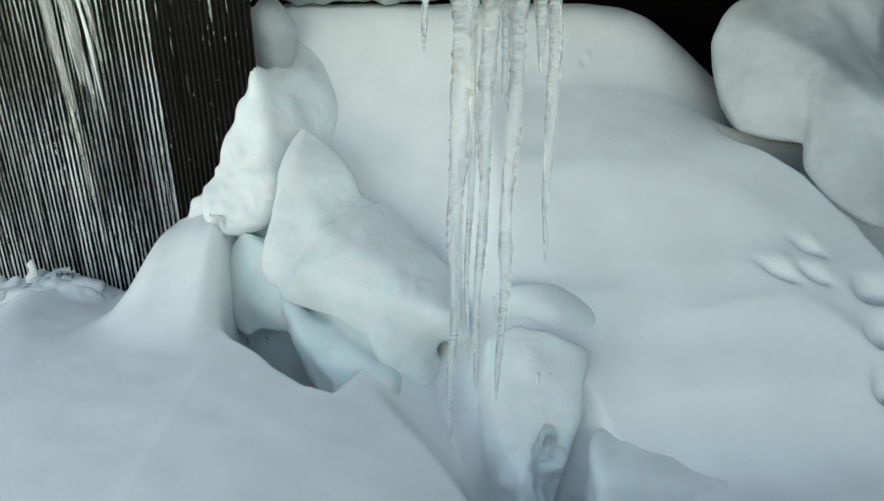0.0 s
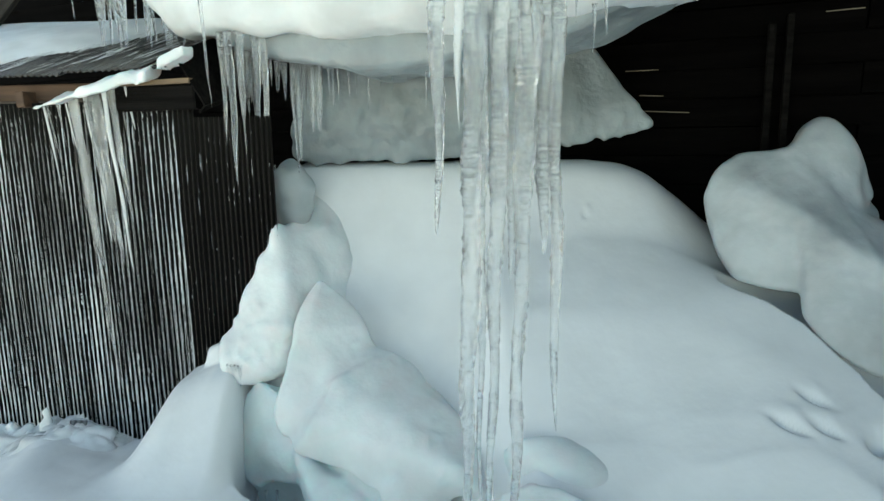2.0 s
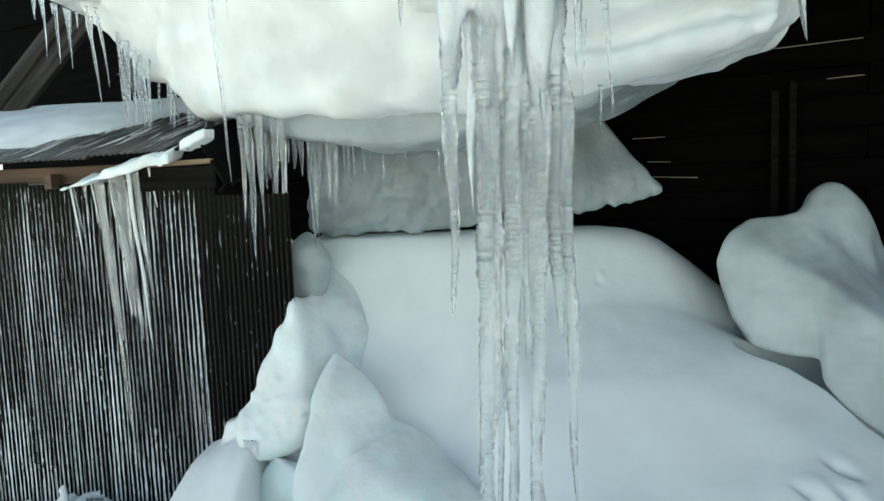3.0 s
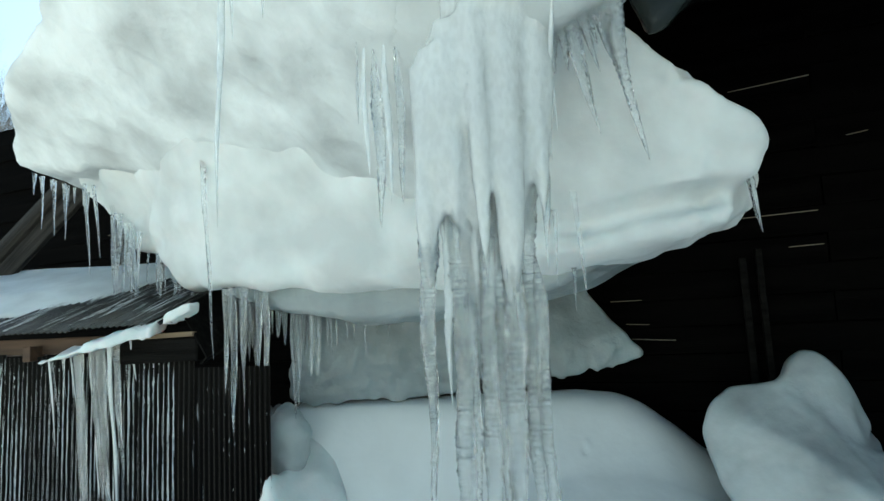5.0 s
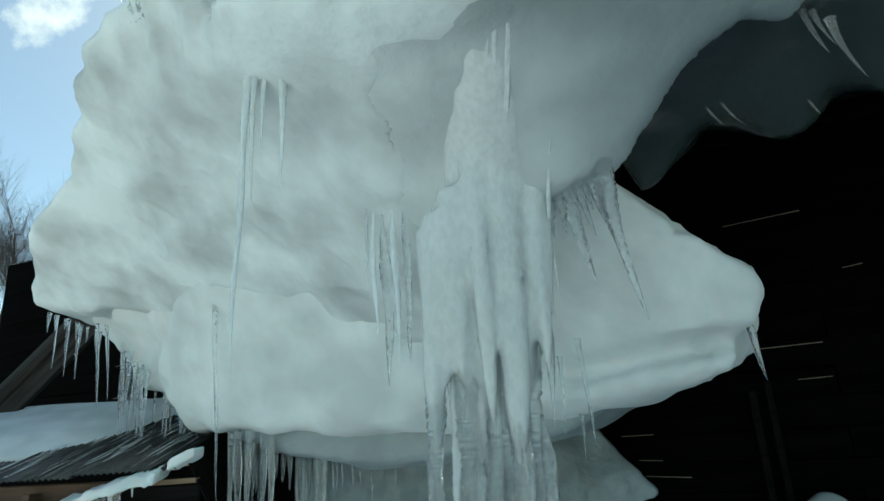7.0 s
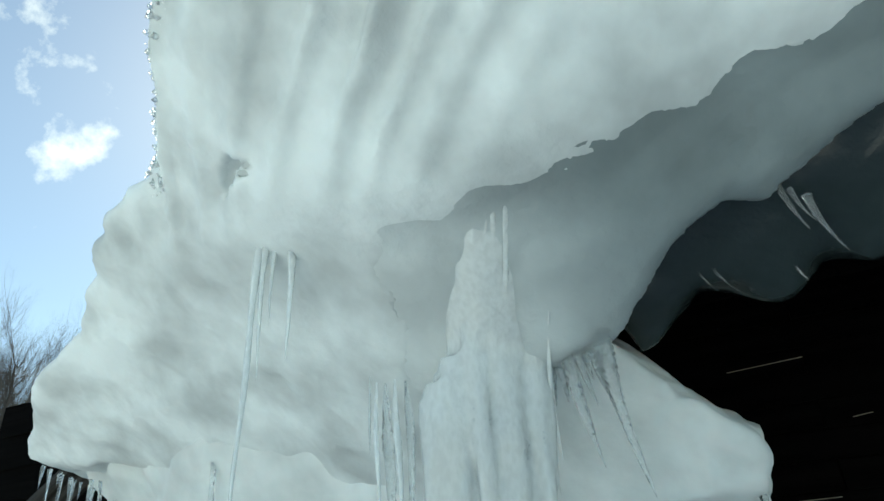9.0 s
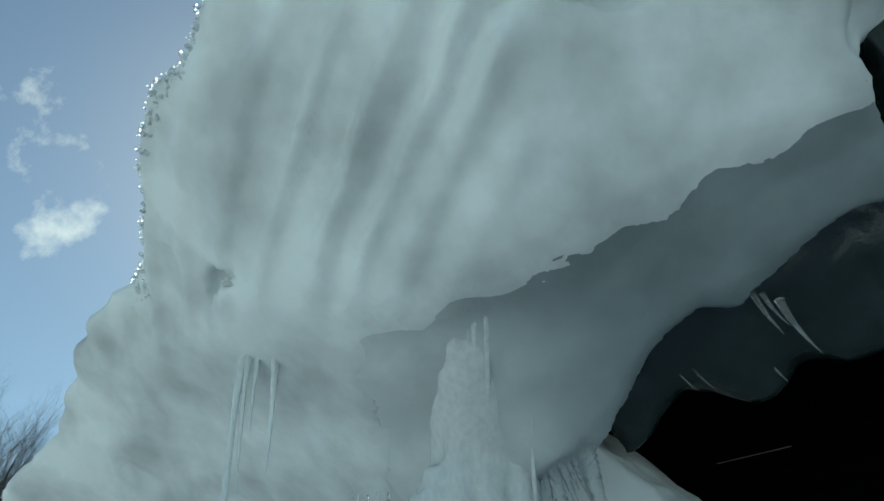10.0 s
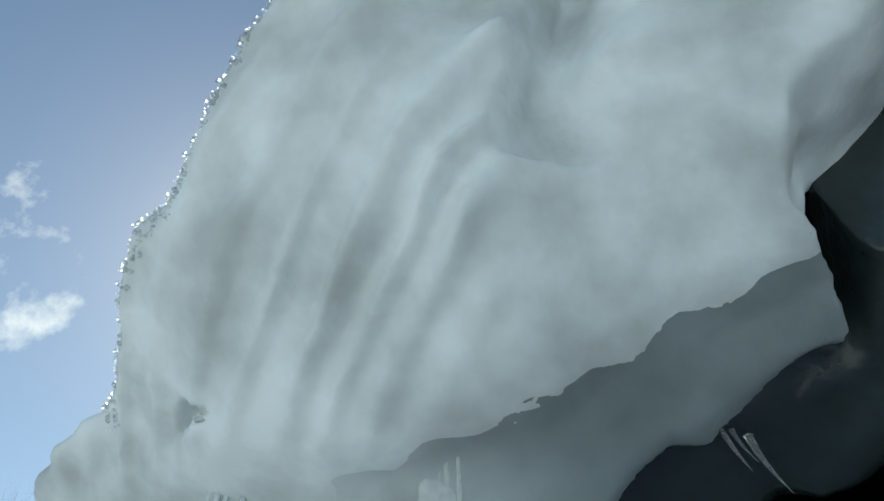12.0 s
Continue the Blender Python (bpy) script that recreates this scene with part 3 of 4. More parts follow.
def overhang(g, icy=False):
    x, y, z = g
    u, v = house_axes(g)
    front = face_front(u, z)
    crease = soft1(u, (-2.0, -1.2, -0.8, -0.37, 0.0, 0.3, 0.6, 1.0), (3.75, 3.62, 3.51, 3.53, 3.54, 3.70, 3.78, 3.86), 0.06) + 0.03 * vnoise(x, y, 0, 3, 22)
    front = front - 0.09 * smooth(-0.04, 0.07, z - crease) * smooth(-2.0, -1.1, u) + 0.03 * smooth(0.0, -0.25, z - crease)
    crack = u - 0.11 - 0.45 * (z - 4.19) + 0.02 * vnoise(x, y, z, 7, 41)
    fold = u - 1.3 * (z - 3.6) + 0.06 * vnoise(x, 0, z, 2.0, 11) + 0.03 * vnoise(x, 0, z, 4.5, 61)
    deep = smooth(-0.05, 0.22, z - crease) * smooth(0.12, -0.06, crack) * (0.65 + 0.35 * vnoise(x, y, z, 2.5, 62))
    for at, tall, wide in ((-2.3, 0.04, 0.08), (-1.92, 0.035, 0.06), (-1.52, 0.06, 0.07), (-1.24, 0.045, 0.05), (-0.95, 0.085, 0.065), (-0.74, 0.07, 0.045), (-0.52, 0.09, 0.06), (-0.30, 0.05, 0.05)):
        lean = (fold - at) / wide
        front = front - deep * 1.5 * tall * np.exp(-np.where(lean > 0, lean * 1.7, lean * 0.75) ** 2)
    front = front + deep * (0.05 * np.abs(vnoise(fold, z * 0.3, 0, 6.5, 33)) + 0.015 * np.abs(vnoise(fold, z * 0.4, 0, 19.0, 58)))
    front = front + 0.24 * smooth(-0.010, 0.015, crack) * smooth(0.36, 0.02, crack) * smooth(4.15, 4.22, z + 0.03 * vnoise(x, y, 0, 6, 63))
    front = front + 0.22 * smooth(3.3, 2.75, z) * smooth(-0.5, -1.1, u) * smooth(-3.5, -2.6, u)
    front = front + (0.06 * vnoise(x, y * 0.5, z, 2.6, 42) + 0.04 * np.abs(vnoise(x, y, z * 0.7, 6.0, 51))) * smooth(-0.9, -1.5, u)
    low = soft1(u, (-5.2, -4.4, -3.4, -2.5, -1.3, -0.38, -0.2, 0.0, 0.13, 0.24, 0.35, 0.55, 0.68, 0.8, 1.0, 2.0), (3.38, 3.28, 3.18, 2.95, 2.75, 3.10, 3.15, 3.25, 3.38, 3.45, 3.52, 3.55, 3.61, 3.66, 3.68, 3.8), 0.03)
    brink = soft1(u, (-5.4, -4.5, -3.34, -2.77, -2.4, -2.02, -1.85, -1.65, -1.39, -1.09, -0.95, -0.76, -0.58, 0.0, 0.5, 2.0), (3.2, 3.44, 3.77, 3.94, 4.01, 4.08, 4.09, 4.19, 4.31, 4.38, 4.48, 4.69, 4.87, 5.4, 5.8, 6.2), 0.05)
    low = low - 0.12 * smooth(-0.6, -1.3, u) * smooth(-3.6, -2.6, u)
    f = smax(front - v, low + 0.03 * vnoise(x, y, 0, 4, 24) + 0.02 * vnoise(x, y, 0, 9, 64) + 1.1 * np.maximum(v - front - 0.10, 0) * smooth(-0.7, -0.2, u) - z, 0.06 + 0.30 * smooth(-0.5, -1.2, u) * smooth(-3.6, -2.4, u))
    f = smax(f, z - brink - 0.45 * (v - front), 0.07)
    f = smax(f, v - 3.35, 0.1)
    f = smax(f, -4.5 - u, 0.15)
    f = smax(f, (u - soft1(z, (3.4, 3.72, 3.9, 4.0, 4.12, 4.26, 4.33, 4.5, 5.0, 6.0), (0.95, 1.03, 1.02, 0.98, 1.03, 1.07, 1.28, 1.55, 1.9, 2.4), 0.02) - 0.05 * vnoise(0, y, z, 7, 25)) * 0.85, 0.05)
    # a broken hollow in the face
    f = smax(f, -(ball(g, (-0.77, 1.72, 3.83), (0.075, 0.12, 0.045), (0, -25, 0)) + 0.012 * vnoise(*g, 22, 67)), 0.01)
    f = smax(f, -(ball(g, (-0.69, 1.70, 3.80), (0.06, 0.1, 0.025), (0, -8, 0)) + 0.010 * vnoise(*g, 26, 68)), 0.008)
    f = smin(f, ball(g, (-0.735, 1.76, 3.81), (0.022, 0.05, 0.028)), 0.01)
    f = f + 0.03 * vnoise(*g, 2.2, 12) + 0.018 * vnoise(*g, 6.0, 13) + 0.007 * vnoise(*g, 15.0, 14)
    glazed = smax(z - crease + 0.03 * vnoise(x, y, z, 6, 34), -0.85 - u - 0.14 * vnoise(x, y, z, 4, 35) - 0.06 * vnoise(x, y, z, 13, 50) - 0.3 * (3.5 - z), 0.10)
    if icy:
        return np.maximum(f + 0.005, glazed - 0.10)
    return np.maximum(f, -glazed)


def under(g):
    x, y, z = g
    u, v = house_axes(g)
    # The right end juts forward so its painted shade covers the cornice's bright side.
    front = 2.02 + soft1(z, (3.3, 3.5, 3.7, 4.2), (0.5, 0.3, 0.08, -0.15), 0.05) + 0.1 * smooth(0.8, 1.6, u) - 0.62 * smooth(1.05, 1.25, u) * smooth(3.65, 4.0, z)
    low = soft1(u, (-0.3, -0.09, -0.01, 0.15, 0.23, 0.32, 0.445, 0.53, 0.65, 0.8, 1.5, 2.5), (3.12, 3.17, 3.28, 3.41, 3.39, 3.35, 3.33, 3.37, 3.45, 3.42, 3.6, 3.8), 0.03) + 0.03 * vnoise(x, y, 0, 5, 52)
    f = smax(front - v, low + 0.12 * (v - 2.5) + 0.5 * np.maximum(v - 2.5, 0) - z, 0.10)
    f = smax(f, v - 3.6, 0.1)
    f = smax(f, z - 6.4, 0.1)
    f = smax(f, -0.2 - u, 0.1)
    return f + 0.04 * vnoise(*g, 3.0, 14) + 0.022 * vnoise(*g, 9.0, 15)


snow_body("hanging_snow_lobe", "thick hanging lobe of white snow under the roof overhang", lobe, (-4.6, 2.2, 2.0), (0.55, 3.9, 3.8), 0.024, SNOW, "snow", True)
snow_body("lobe_ice", "refrozen ice under the hanging snow lobe, greyed for its shaded underside", lobe_base, (-3.3, 2.8, 1.95), (-0.15, 3.7, 2.75), 0.018, SHADYICE, "ice", True)
cornice = snow_body("snow_cornice", "huge overhanging sheet of old snow sliding off the roof", overhang, (-4.75, -0.1, 2.65), (2.6, 3.45, 6.3), 0.024, OLDSNOW, "snow cornice", True)
snow_body("glazed_band", "band of glazed ice, darkened for the cornice's shaded underside", lambda g: overhang(g, True), (-1.3, 0.9, 2.7), (2.3, 3.15, 4.2), 0.022, SHADEBANDICE, "ice", True)
snow_body("ice_shelf", "ice layer under the overhanging snow, painted dark for deep shade", under, (-0.5, 1.6, 3.0), (3.2, 3.7, 6.5), 0.027, DEEPSHADEICE, "ice", True)


def clod(cx, cy, cz, r, seed, name="snow_clod", label="small rough clod of snow on the ground"):
    def field(g):
        return hull(g, [(cx + r[0] * a, cy + r[1] * b, cz + r[2] * c) for a, b, c in ((-1, -0.6, 0), (1, -0.7, 0), (0.2, 1, 0), (-0.7, 0.8, 0), (-0.1, 0, 1), (0.35, 0.2, 0.8))], 0.02) + 0.018 * vnoise(*g, 9, seed) + 0.008 * vnoise(*g, 24, seed + 7)
    return thing(name, label, "snow", solid(name, field, (cx - r[0] * 1.5, cy - r[1] * 1.5, cz - 0.05), (cx + r[0] * 1.5, cy + r[1] * 1.5, cz + r[2] * 1.25), 0.008), SNOW)


clod(-2.64, 3.80, float(ground_height(np.float64(-2.64), np.float64(3.80))) - 0.03, (0.05, 0.045, 0.24), 50, "snow_spike", "thin upright spike of refrozen snow by the shed")


def rubble(g):
    x, y, z = g
    rise = 0.10 * np.maximum(vnoise(x, y, 0, 5.0, 54), -0.2) + 0.06 * np.abs(vnoise(x, y, z, 10.0, 55)) + 0.02 * vnoise(x, y, z, 24.0, 56)
    fade = smooth(3.42, 3.62, y + 0.06 * vnoise(x, 0, 0, 4, 57)) * smooth(-1.95, -2.15, x)
    top = ground_height(x, y) - 0.03 + (rise + 0.04) * fade
    f = smax((z - top) * 0.8, y - 3.98, 0.02)
    return smax(f, -0.35 - z, 0.02)


snow_body("snow_rubble", "broken crust of coarse snow along the shed's foot", rubble, (-3.6, 3.35, -0.4), (-1.9, 4.02, 0.4), 0.012, SNOW, "snow")


# ---- the house ----
HOUSE = pose(*at_house(0, 4.65), 0, 0, 0, -24)
house = thing("wall_north", "black-stained horizontal board wall of an old house, blackened further for shade", "wall", kind="structure", at=HOUSE)
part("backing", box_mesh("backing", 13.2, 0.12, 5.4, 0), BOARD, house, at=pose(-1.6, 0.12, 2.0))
for j, z in ((0.17, 1.6), (0.27, 1.65)):
    part("batten", box_mesh("batten", 0.045, 0.05, 1.7, 0.006, j, 0.004), GREY, house, "weathered grey batten", at=pose(j, -0.02, z, 0, -0.6, 0))
roof = thing("roof", "dark boarded roof eave under the snow", "roof", kind="structure", at=pose(*at_house(-1.2, 5.3), 4.75, 27, 0, -24))
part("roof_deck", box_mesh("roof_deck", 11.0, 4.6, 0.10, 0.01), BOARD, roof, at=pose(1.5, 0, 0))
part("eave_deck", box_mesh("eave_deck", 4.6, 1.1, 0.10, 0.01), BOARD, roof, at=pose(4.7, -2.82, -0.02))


def roof_snow(g):
    u, v = house_axes(g)
    f = np.abs(z_off(g[2], v) - 0.55) - 0.5
    f = smax(f, np.abs(u - 0.8) - 5.2 - 0.4 * smooth(3.5, 7, v), 0.2)
    f = smax(f, 3.3 + 1.0 * smooth(-0.3, 0.1, u) - 1.7 * smooth(1.9, 2.6, u) - v, 0.15)
    f = smax(f, v - 7.3, 0.2)
    return f + 0.06 * vnoise(*g, 1.0, 26)


def z_off(z, v):
    return (z - 4.75 - 0.51 * (v - 5.3)) * 0.89


snow_body("roof_snow", "deep layer of snow lying on the house roof", roof_snow, (-4.5, -0.5, 3.0), (9.0, 10.0, 7.8), 0.09, SNOW, "snow")


# Unseen panel added on the right to keep low light off the drift.
east = thing("light_blocker_east", "unseen low dark panel added to cut light from the right", "fence", kind="structure", at=pose(4.2, 0.3, 0.6))
part("blocker_panel", box_mesh("blocker_panel", 0.08, 5.6, 2.2, 0.01), BOARD, east)


# ---- the shed ----
def corrugated(name, width, height, pitch=0.032, amp=0.0075, steps=8, seed=0):
    """A sheet of small-wave corrugated metal, slightly buckled."""
    n = int(width / pitch * steps)
    rnd = random.Random(seed)
    x = np.linspace(0, width, n + 1)
    zs = np.linspace(0, height, 9)
    ph = rnd.uniform(0, 6)
    v = [(a, amp * math.sin(a / pitch * 2 * math.pi) + 0.004 * math.sin(a * 5 + c * 2.2 + ph) + 0.002 * math.sin(c * 7 + ph), c) for c in zs for a in x]
    f = [[r * (n + 1) + i, r * (n + 1) + i + 1, (r + 1) * (n + 1) + i + 1, (r + 1) * (n + 1) + i] for r in range(len(zs) - 1) for i in range(n)]
    return mesh_from(name, v, f)


SHED = pose(-1.45, 3.68, 0, 0, 0, -10)      # its front's corner; x along the front
shed = thing("shed", "low shed clad in dark icy corrugated metal sheets", "shed", at=SHED)
for i, (x0, w, z0, h, dy) in enumerate(((-2.6, 0.66, -0.4, 2.44, 0), (-1.96, 0.66, -0.4, 2.42, -0.006), (-1.32, 0.66, -0.4, 2.40, -0.010), (-0.68, 0.66, -0.4, 1.42, -0.014), (-0.675, 0.66, 1.0, 0.96, -0.022), (-0.04, 0.5, -0.4, 2.3, -0.018))):
    part("sheet", corrugated("sheet", w, h, seed=i), TIN, shed, at=pose(x0, dy, z0))
part("eave_beam", box_mesh("eave_beam", 2.7, 0.10, 0.10, 0.006, 1, 0.004), TIMBER, shed, "reddish brown timber beam", at=pose(-1.35, 0.07, 2.06))
part("end_beam", box_mesh("end_beam", 0.50, 0.10, 0.14, 0.008, 2, 0.005), GREY, shed, "dark weathered beam end", at=pose(-0.22, -0.03, 2.01))
part("rail", box_mesh("rail", 0.44, 0.12, 0.025, 0.004, 3, 0.003), PALE, shed, "pale cut timber rail", at=pose(-0.2, -0.04, 2.095, 0, -1.5, 0))
for k, x0 in enumerate((-2.05, -1.93, -1.1)):
    part("rafter_end", box_mesh("rafter_end", 0.05, 0.12, 0.09, 0.004, k, 0.003), PALE if k == 0 else TIMBER, shed, at=pose(x0, -0.02, 2.02))
for i in range(4):
    part("roof_sheet", corrugated("roof_sheet", 0.68, 1.75, seed=10 + i, pitch=0.04, amp=0.008), ROOFTIN, shed, at=pose(-2.75 + 0.66 * i, -0.14, 2.115 + 0.003 * i + 0.02 * max(0, i - 1), -71.5, 0, 0))
flap = bmesh.new()
q = [flap.verts.new(p) for p in ((-0.42, -0.12, 2.12), (-0.06, -0.10, 2.25), (0.10, -0.08, 1.96), (0.06, -0.08, 1.92), (-0.06, 0.7, 2.5), (0.12, 0.7, 2.15))]
for f in ((0, 1, 4), (1, 2, 5, 4), (2, 3, 5)):
    flap.faces.new([q[k] for k in f])
fm = bpy.data.meshes.new("flap")
flap.to_mesh(fm)
flap.free()
fo = part("roof_flap", fm, GREY, shed, "bent weathered sheet over the roof's end")
so = fo.modifiers.new("thick", "SOLIDIFY")
so.thickness = 0.012


def local(m, g):
    i = m.inverted()
    return [i[j][0] * g[0] + i[j][1] * g[1] + i[j][2] * g[2] + i[j][3] for j in range(3)]


def shed_snow(g):
    p = local(SHED, g)
    up = p[2] - 2.125 - 0.335 * (p[1] + 0.14)
    thick = 0.09 * smooth(-0.9, -1.7, p[0] - 0.5 * (p[1] - 0.5)) * smooth(0.2, 0.55, p[1] + 0.1 * vnoise(g[0], g[1], 0, 3, 27))
    f = smax(up - thick, -up - 0.02 + 0.05 * (thick < 0.02), 0.03)
    f = smax(f, 0.25 - p[1], 0.05)
    f = smax(f, p[1] - 1.4, 0.05)
    f = smax(f, -2.9 - p[0], 0.05)
    return f + 0.008 * vnoise(*g, 6, 28)


snow_body("shed_roof_snow", "rounded snow cover on the shed roof", shed_snow, (-4.6, 3.6, 2.0), (-1.8, 5.8, 3.2), 0.02, SNOW, "snow")


def eave_ice(g):
    p = local(SHED, g)
    t = np.clip((p[0] + 0.98) / 0.80, 0, 1)
    line = np.interp(p[0], (-0.98, -0.55, -0.33, -0.17), (1.965, 2.068, 2.125, 2.145)).astype(np.float32)
    deep = p[1] + 0.115 + 0.03 * vnoise(g[0], 0, 0, 7, 29)
    up = p[2] - line - 0.32 * deep
    strip = smax(smax(np.abs(up) - 0.012 - 0.024 * t + 0.012 * vnoise(*g, 12, 59), np.abs(deep) - 0.03 - 0.06 * t + 0.02 * vnoise(*g, 9, 53), 0.012), np.abs(p[0] + 0.58) - 0.40, 0.02)
    piece = smax(smax(np.abs(p[2] - 2.225 - 0.36 * (p[0] + 0.04)) - 0.032, np.abs(p[1] + 0.11) - 0.05, 0.012), np.abs(p[0] + 0.045) - 0.085, 0.012)
    return smin(strip, piece, 0.01) + 0.009 * vnoise(*g, 14, 30) + 0.005 * vnoise(*g, 34, 73)


snow_body("eave_ice", "strip of icy snow along the shed's eave", eave_ice, (-2.8, 3.3, 1.8), (-1.2, 4.1, 2.4), 0.011, WETSNOW, "ice")

# the raking edge of the roof behind the shed
barge = thing("gable_edge", "dark weathered log and board along a gable's edge", "roof edge", at=pose(-3.62, 5.35, 2.98, 0, -44, -6))
part("board", box_mesh("board", 2.4, 0.06, 0.16, 0.01, 4, 0.008), LOG, barge, at=pose(0, 0, -0.10))
part("log", box_mesh("log", 2.4, 0.16, 0.15, 0.045, 5, 0.012), LOG, barge, at=pose(0, 0.03, 0.06))


# ---- icicles ----
def icicle_mesh(length, radius, seed, lean=(0, 0), curl=0.0, flat=1.0, sides=10, taper=0.8, flare=0.2):
    """A hanging icicle from its root down: ribbed, tapering, a little bent."""
    rnd = random.Random(seed)
    n = max(12, int(length / 0.012))
    ph, ph2 = rnd.uniform(0, 6), rnd.uniform(0, 6)
    rib = rnd.uniform(0.10, 0.18)
    v, f = [], []
    for i in range(n + 1):
        t = i / n
        d = t * length
        r = radius * (1 - t) ** taper * (1 + rib * math.sin(d * 210 + ph + 2 * math.sin(d * 31)) * 0.6 + 0.12 * math.sin(d * 17 + ph2)) + 0.0008
        r *= 1 + flare * max(0, 0.05 - t) / 0.05
        cx = lean[0] * t + curl * t * t + 0.003 * math.sin(d * 9 + ph)
        cy = lean[1] * t + 0.003 * math.sin(d * 8 + ph2)
        for k in range(sides):
            a = 2 * math.pi * k / sides
            w = 1 + 0.13 * math.sin(2 * a + ph + d * 6) + 0.10 * math.sin(3 * a + ph2 - d * 11)
            v.append((cx + r * w * math.cos(a), cy + r * w * flat * math.sin(a), 0.02 - d))
    for i in range(n):
        for k in range(sides):
            a, b = i * sides + k, i * sides + (k + 1) % sides
            f.append([a, a + sides, b + sides, b])
    f += [list(range(sides)), [n * sides + k for k in reversed(range(sides))]]
    return mesh_from("icicle", v, f)


def icicle(x, y, z, length, radius, seed, mat=None, group="icicles under the eaves", label="clear ribbed icicle hanging from the snow", **kw):
    return thing("icicle", label, "icicle", icicle_mesh(length, radius, seed, **kw), mat or ICE, group, at=pose(x, y, z))


# rods of the fused column: x at the top, x at the tip, y, top, tip, radius
RODS = ((-0.035, -0.05, 2.00, 3.15, 1.47, 0.036), (0.09, 0.03, 2.00, 3.3, 0.07, 0.044), (0.10, 0.088, 2.03, 3.2, 0.36, 0.024), (0.17, 0.118, 2.00, 3.45, 0.26, 0.036),
        (0.20, 0.19, 2.05, 3.4, 1.30, 0.036), (0.25, 0.20, 1.98, 3.45, 0.24, 0.040), (0.29, 0.295, 2.02, 3.3, 1.40, 0.05), (0.32, 0.345, 2.0, 2.3, 0.78, 0.027),
        (-0.20, -0.19, 2.02, 3.2, 2.42, 0.042), (-0.125, -0.11, 2.0, 3.25, 2.50, 0.040), (-0.27, -0.26, 2.04, 3.1, 2.80, 0.020), (0.06, 0.06, 1.97, 3.4, 2.3, 0.05),
        (0.14, 0.15, 1.93, 3.55, 2.2, 0.05), (0.25, 0.25, 1.95, 3.5, 2.0, 0.05), (0.35, 0.36, 1.97, 3.3, 2.25, 0.035), (0.0, 0.01, 1.98, 3.3, 2.35, 0.045), (0.215, 0.215, 1.95, 3.62, 2.2, 0.026), (0.235, 0.23, 1.96, 3.5, 2.5, 0.024))


rnd = random.Random(31)
FILL = [(x, x + rnd.uniform(-0.01, 0.01), 2.03 + rnd.uniform(-0.02, 0.03), rnd.uniform(3.25, 3.5), rnd.uniform(1.7, 2.4), rnd.uniform(0.03, 0.045)) for x in (-0.02, 0.03, 0.12, 0.19, 0.27, 0.32, 0.37)]
FILL += [(0.38, 0.395, 1.99, 3.25, 2.62, 0.022), (0.41, 0.415, 1.99, 3.22, 2.72, 0.018), (-0.235, -0.23, 2.0, 3.12, 2.6, 0.026), (-0.16, -0.155, 1.98, 3.2, 2.5, 0.03), (0.205, 0.205, 1.94, 3.75, 2.9, 0.020), (0.225, 0.24, 1.95, 3.9, 2.7, 0.017), (0.26, 0.26, 1.95, 3.6, 2.9, 0.02)]



def crown(x):
    """The height at which the ice leaves the snow's face: a spire in the middle, lower to both sides."""
    return float(np.interp(x, (-0.05, 0.0, 0.06, 0.12, 0.17, 0.22, 0.27, 0.33, 0.40), (2.85, 2.95, 3.16, 3.42, 3.62, 3.66, 3.40, 3.18, 3.02)))


RODS, FILL = [[r if r[0] < -0.09 or r[3] < 3.0 or r[5] < 0.021 else r[:3] + (crown(r[0]) - 0.06 * (k % 3),) + r[4:] for k, r in enumerate(rods)] for rods in (RODS, FILL)]


def rod_mesh(i, x0, x1, y0, top, tip, r):
    """One ribbed rod of the column: free below, creeping up the snow's face above."""
    rnd = random.Random(500 + i)
    ph = [rnd.uniform(0, 6) for _ in range(6)]
    sides, n = 14, int((top - tip) / 0.0045)
    v, f = [], []
    for k in range(n + 1):
        t = k / n
        z = top - t * (top - tip)
        face = (float(np.interp(z, FACE_Z, FACE_V)) - x0 * SU) / CU
        ring = math.sin(z * 430 + ph[0] + 4.0 * math.sin(z * 37 + ph[1]) + 2.0 * math.sin(z * 91 + ph[4]))
        rr = r * (1 - t) ** (0.5 if tip < 1.5 else 0.85) * (1 + (0.04 + 0.03 * math.sin(z * 11 + ph[5])) * ring + 0.08 * math.sin(z * 15 + ph[2]) + 0.05 * math.sin(z * 49 + ph[3]))
        rr *= 0.08 + 0.92 * min(1, t * (top - tip) / (0.50 if r < 0.021 or x0 < -0.09 else 0.2)) ** 0.7
        y = min(y0, face + (0.012 if r < 0.021 else 0.03 + 0.55 * rr))
        cx = x0 + (x1 - x0) * t + 0.005 * math.sin(z * 9 + ph[4])
        for j in range(sides):
            a = 2 * math.pi * j / sides
            w = 1 + 0.14 * math.sin(2 * a + ph[5] + z * 5) + 0.11 * math.sin(3 * a + ph[1] - z * 13) + 0.14 * math.sin(5 * a + z * 60 + ph[2]) * math.sin(z * 83 + a)
            v.append((cx + rr * w * math.cos(a), y + rr * w * 0.85 * math.sin(a), z))
    for k in range(n):
        for j in range(sides):
            a, b = k * sides + j, k * sides + (j + 1) % sides
            f.append([a, a + sides, b + sides, b])
    f += [list(range(sides)), [n * sides + j for j in reversed(range(sides))]]
    return mesh_from("icicle", v, f)


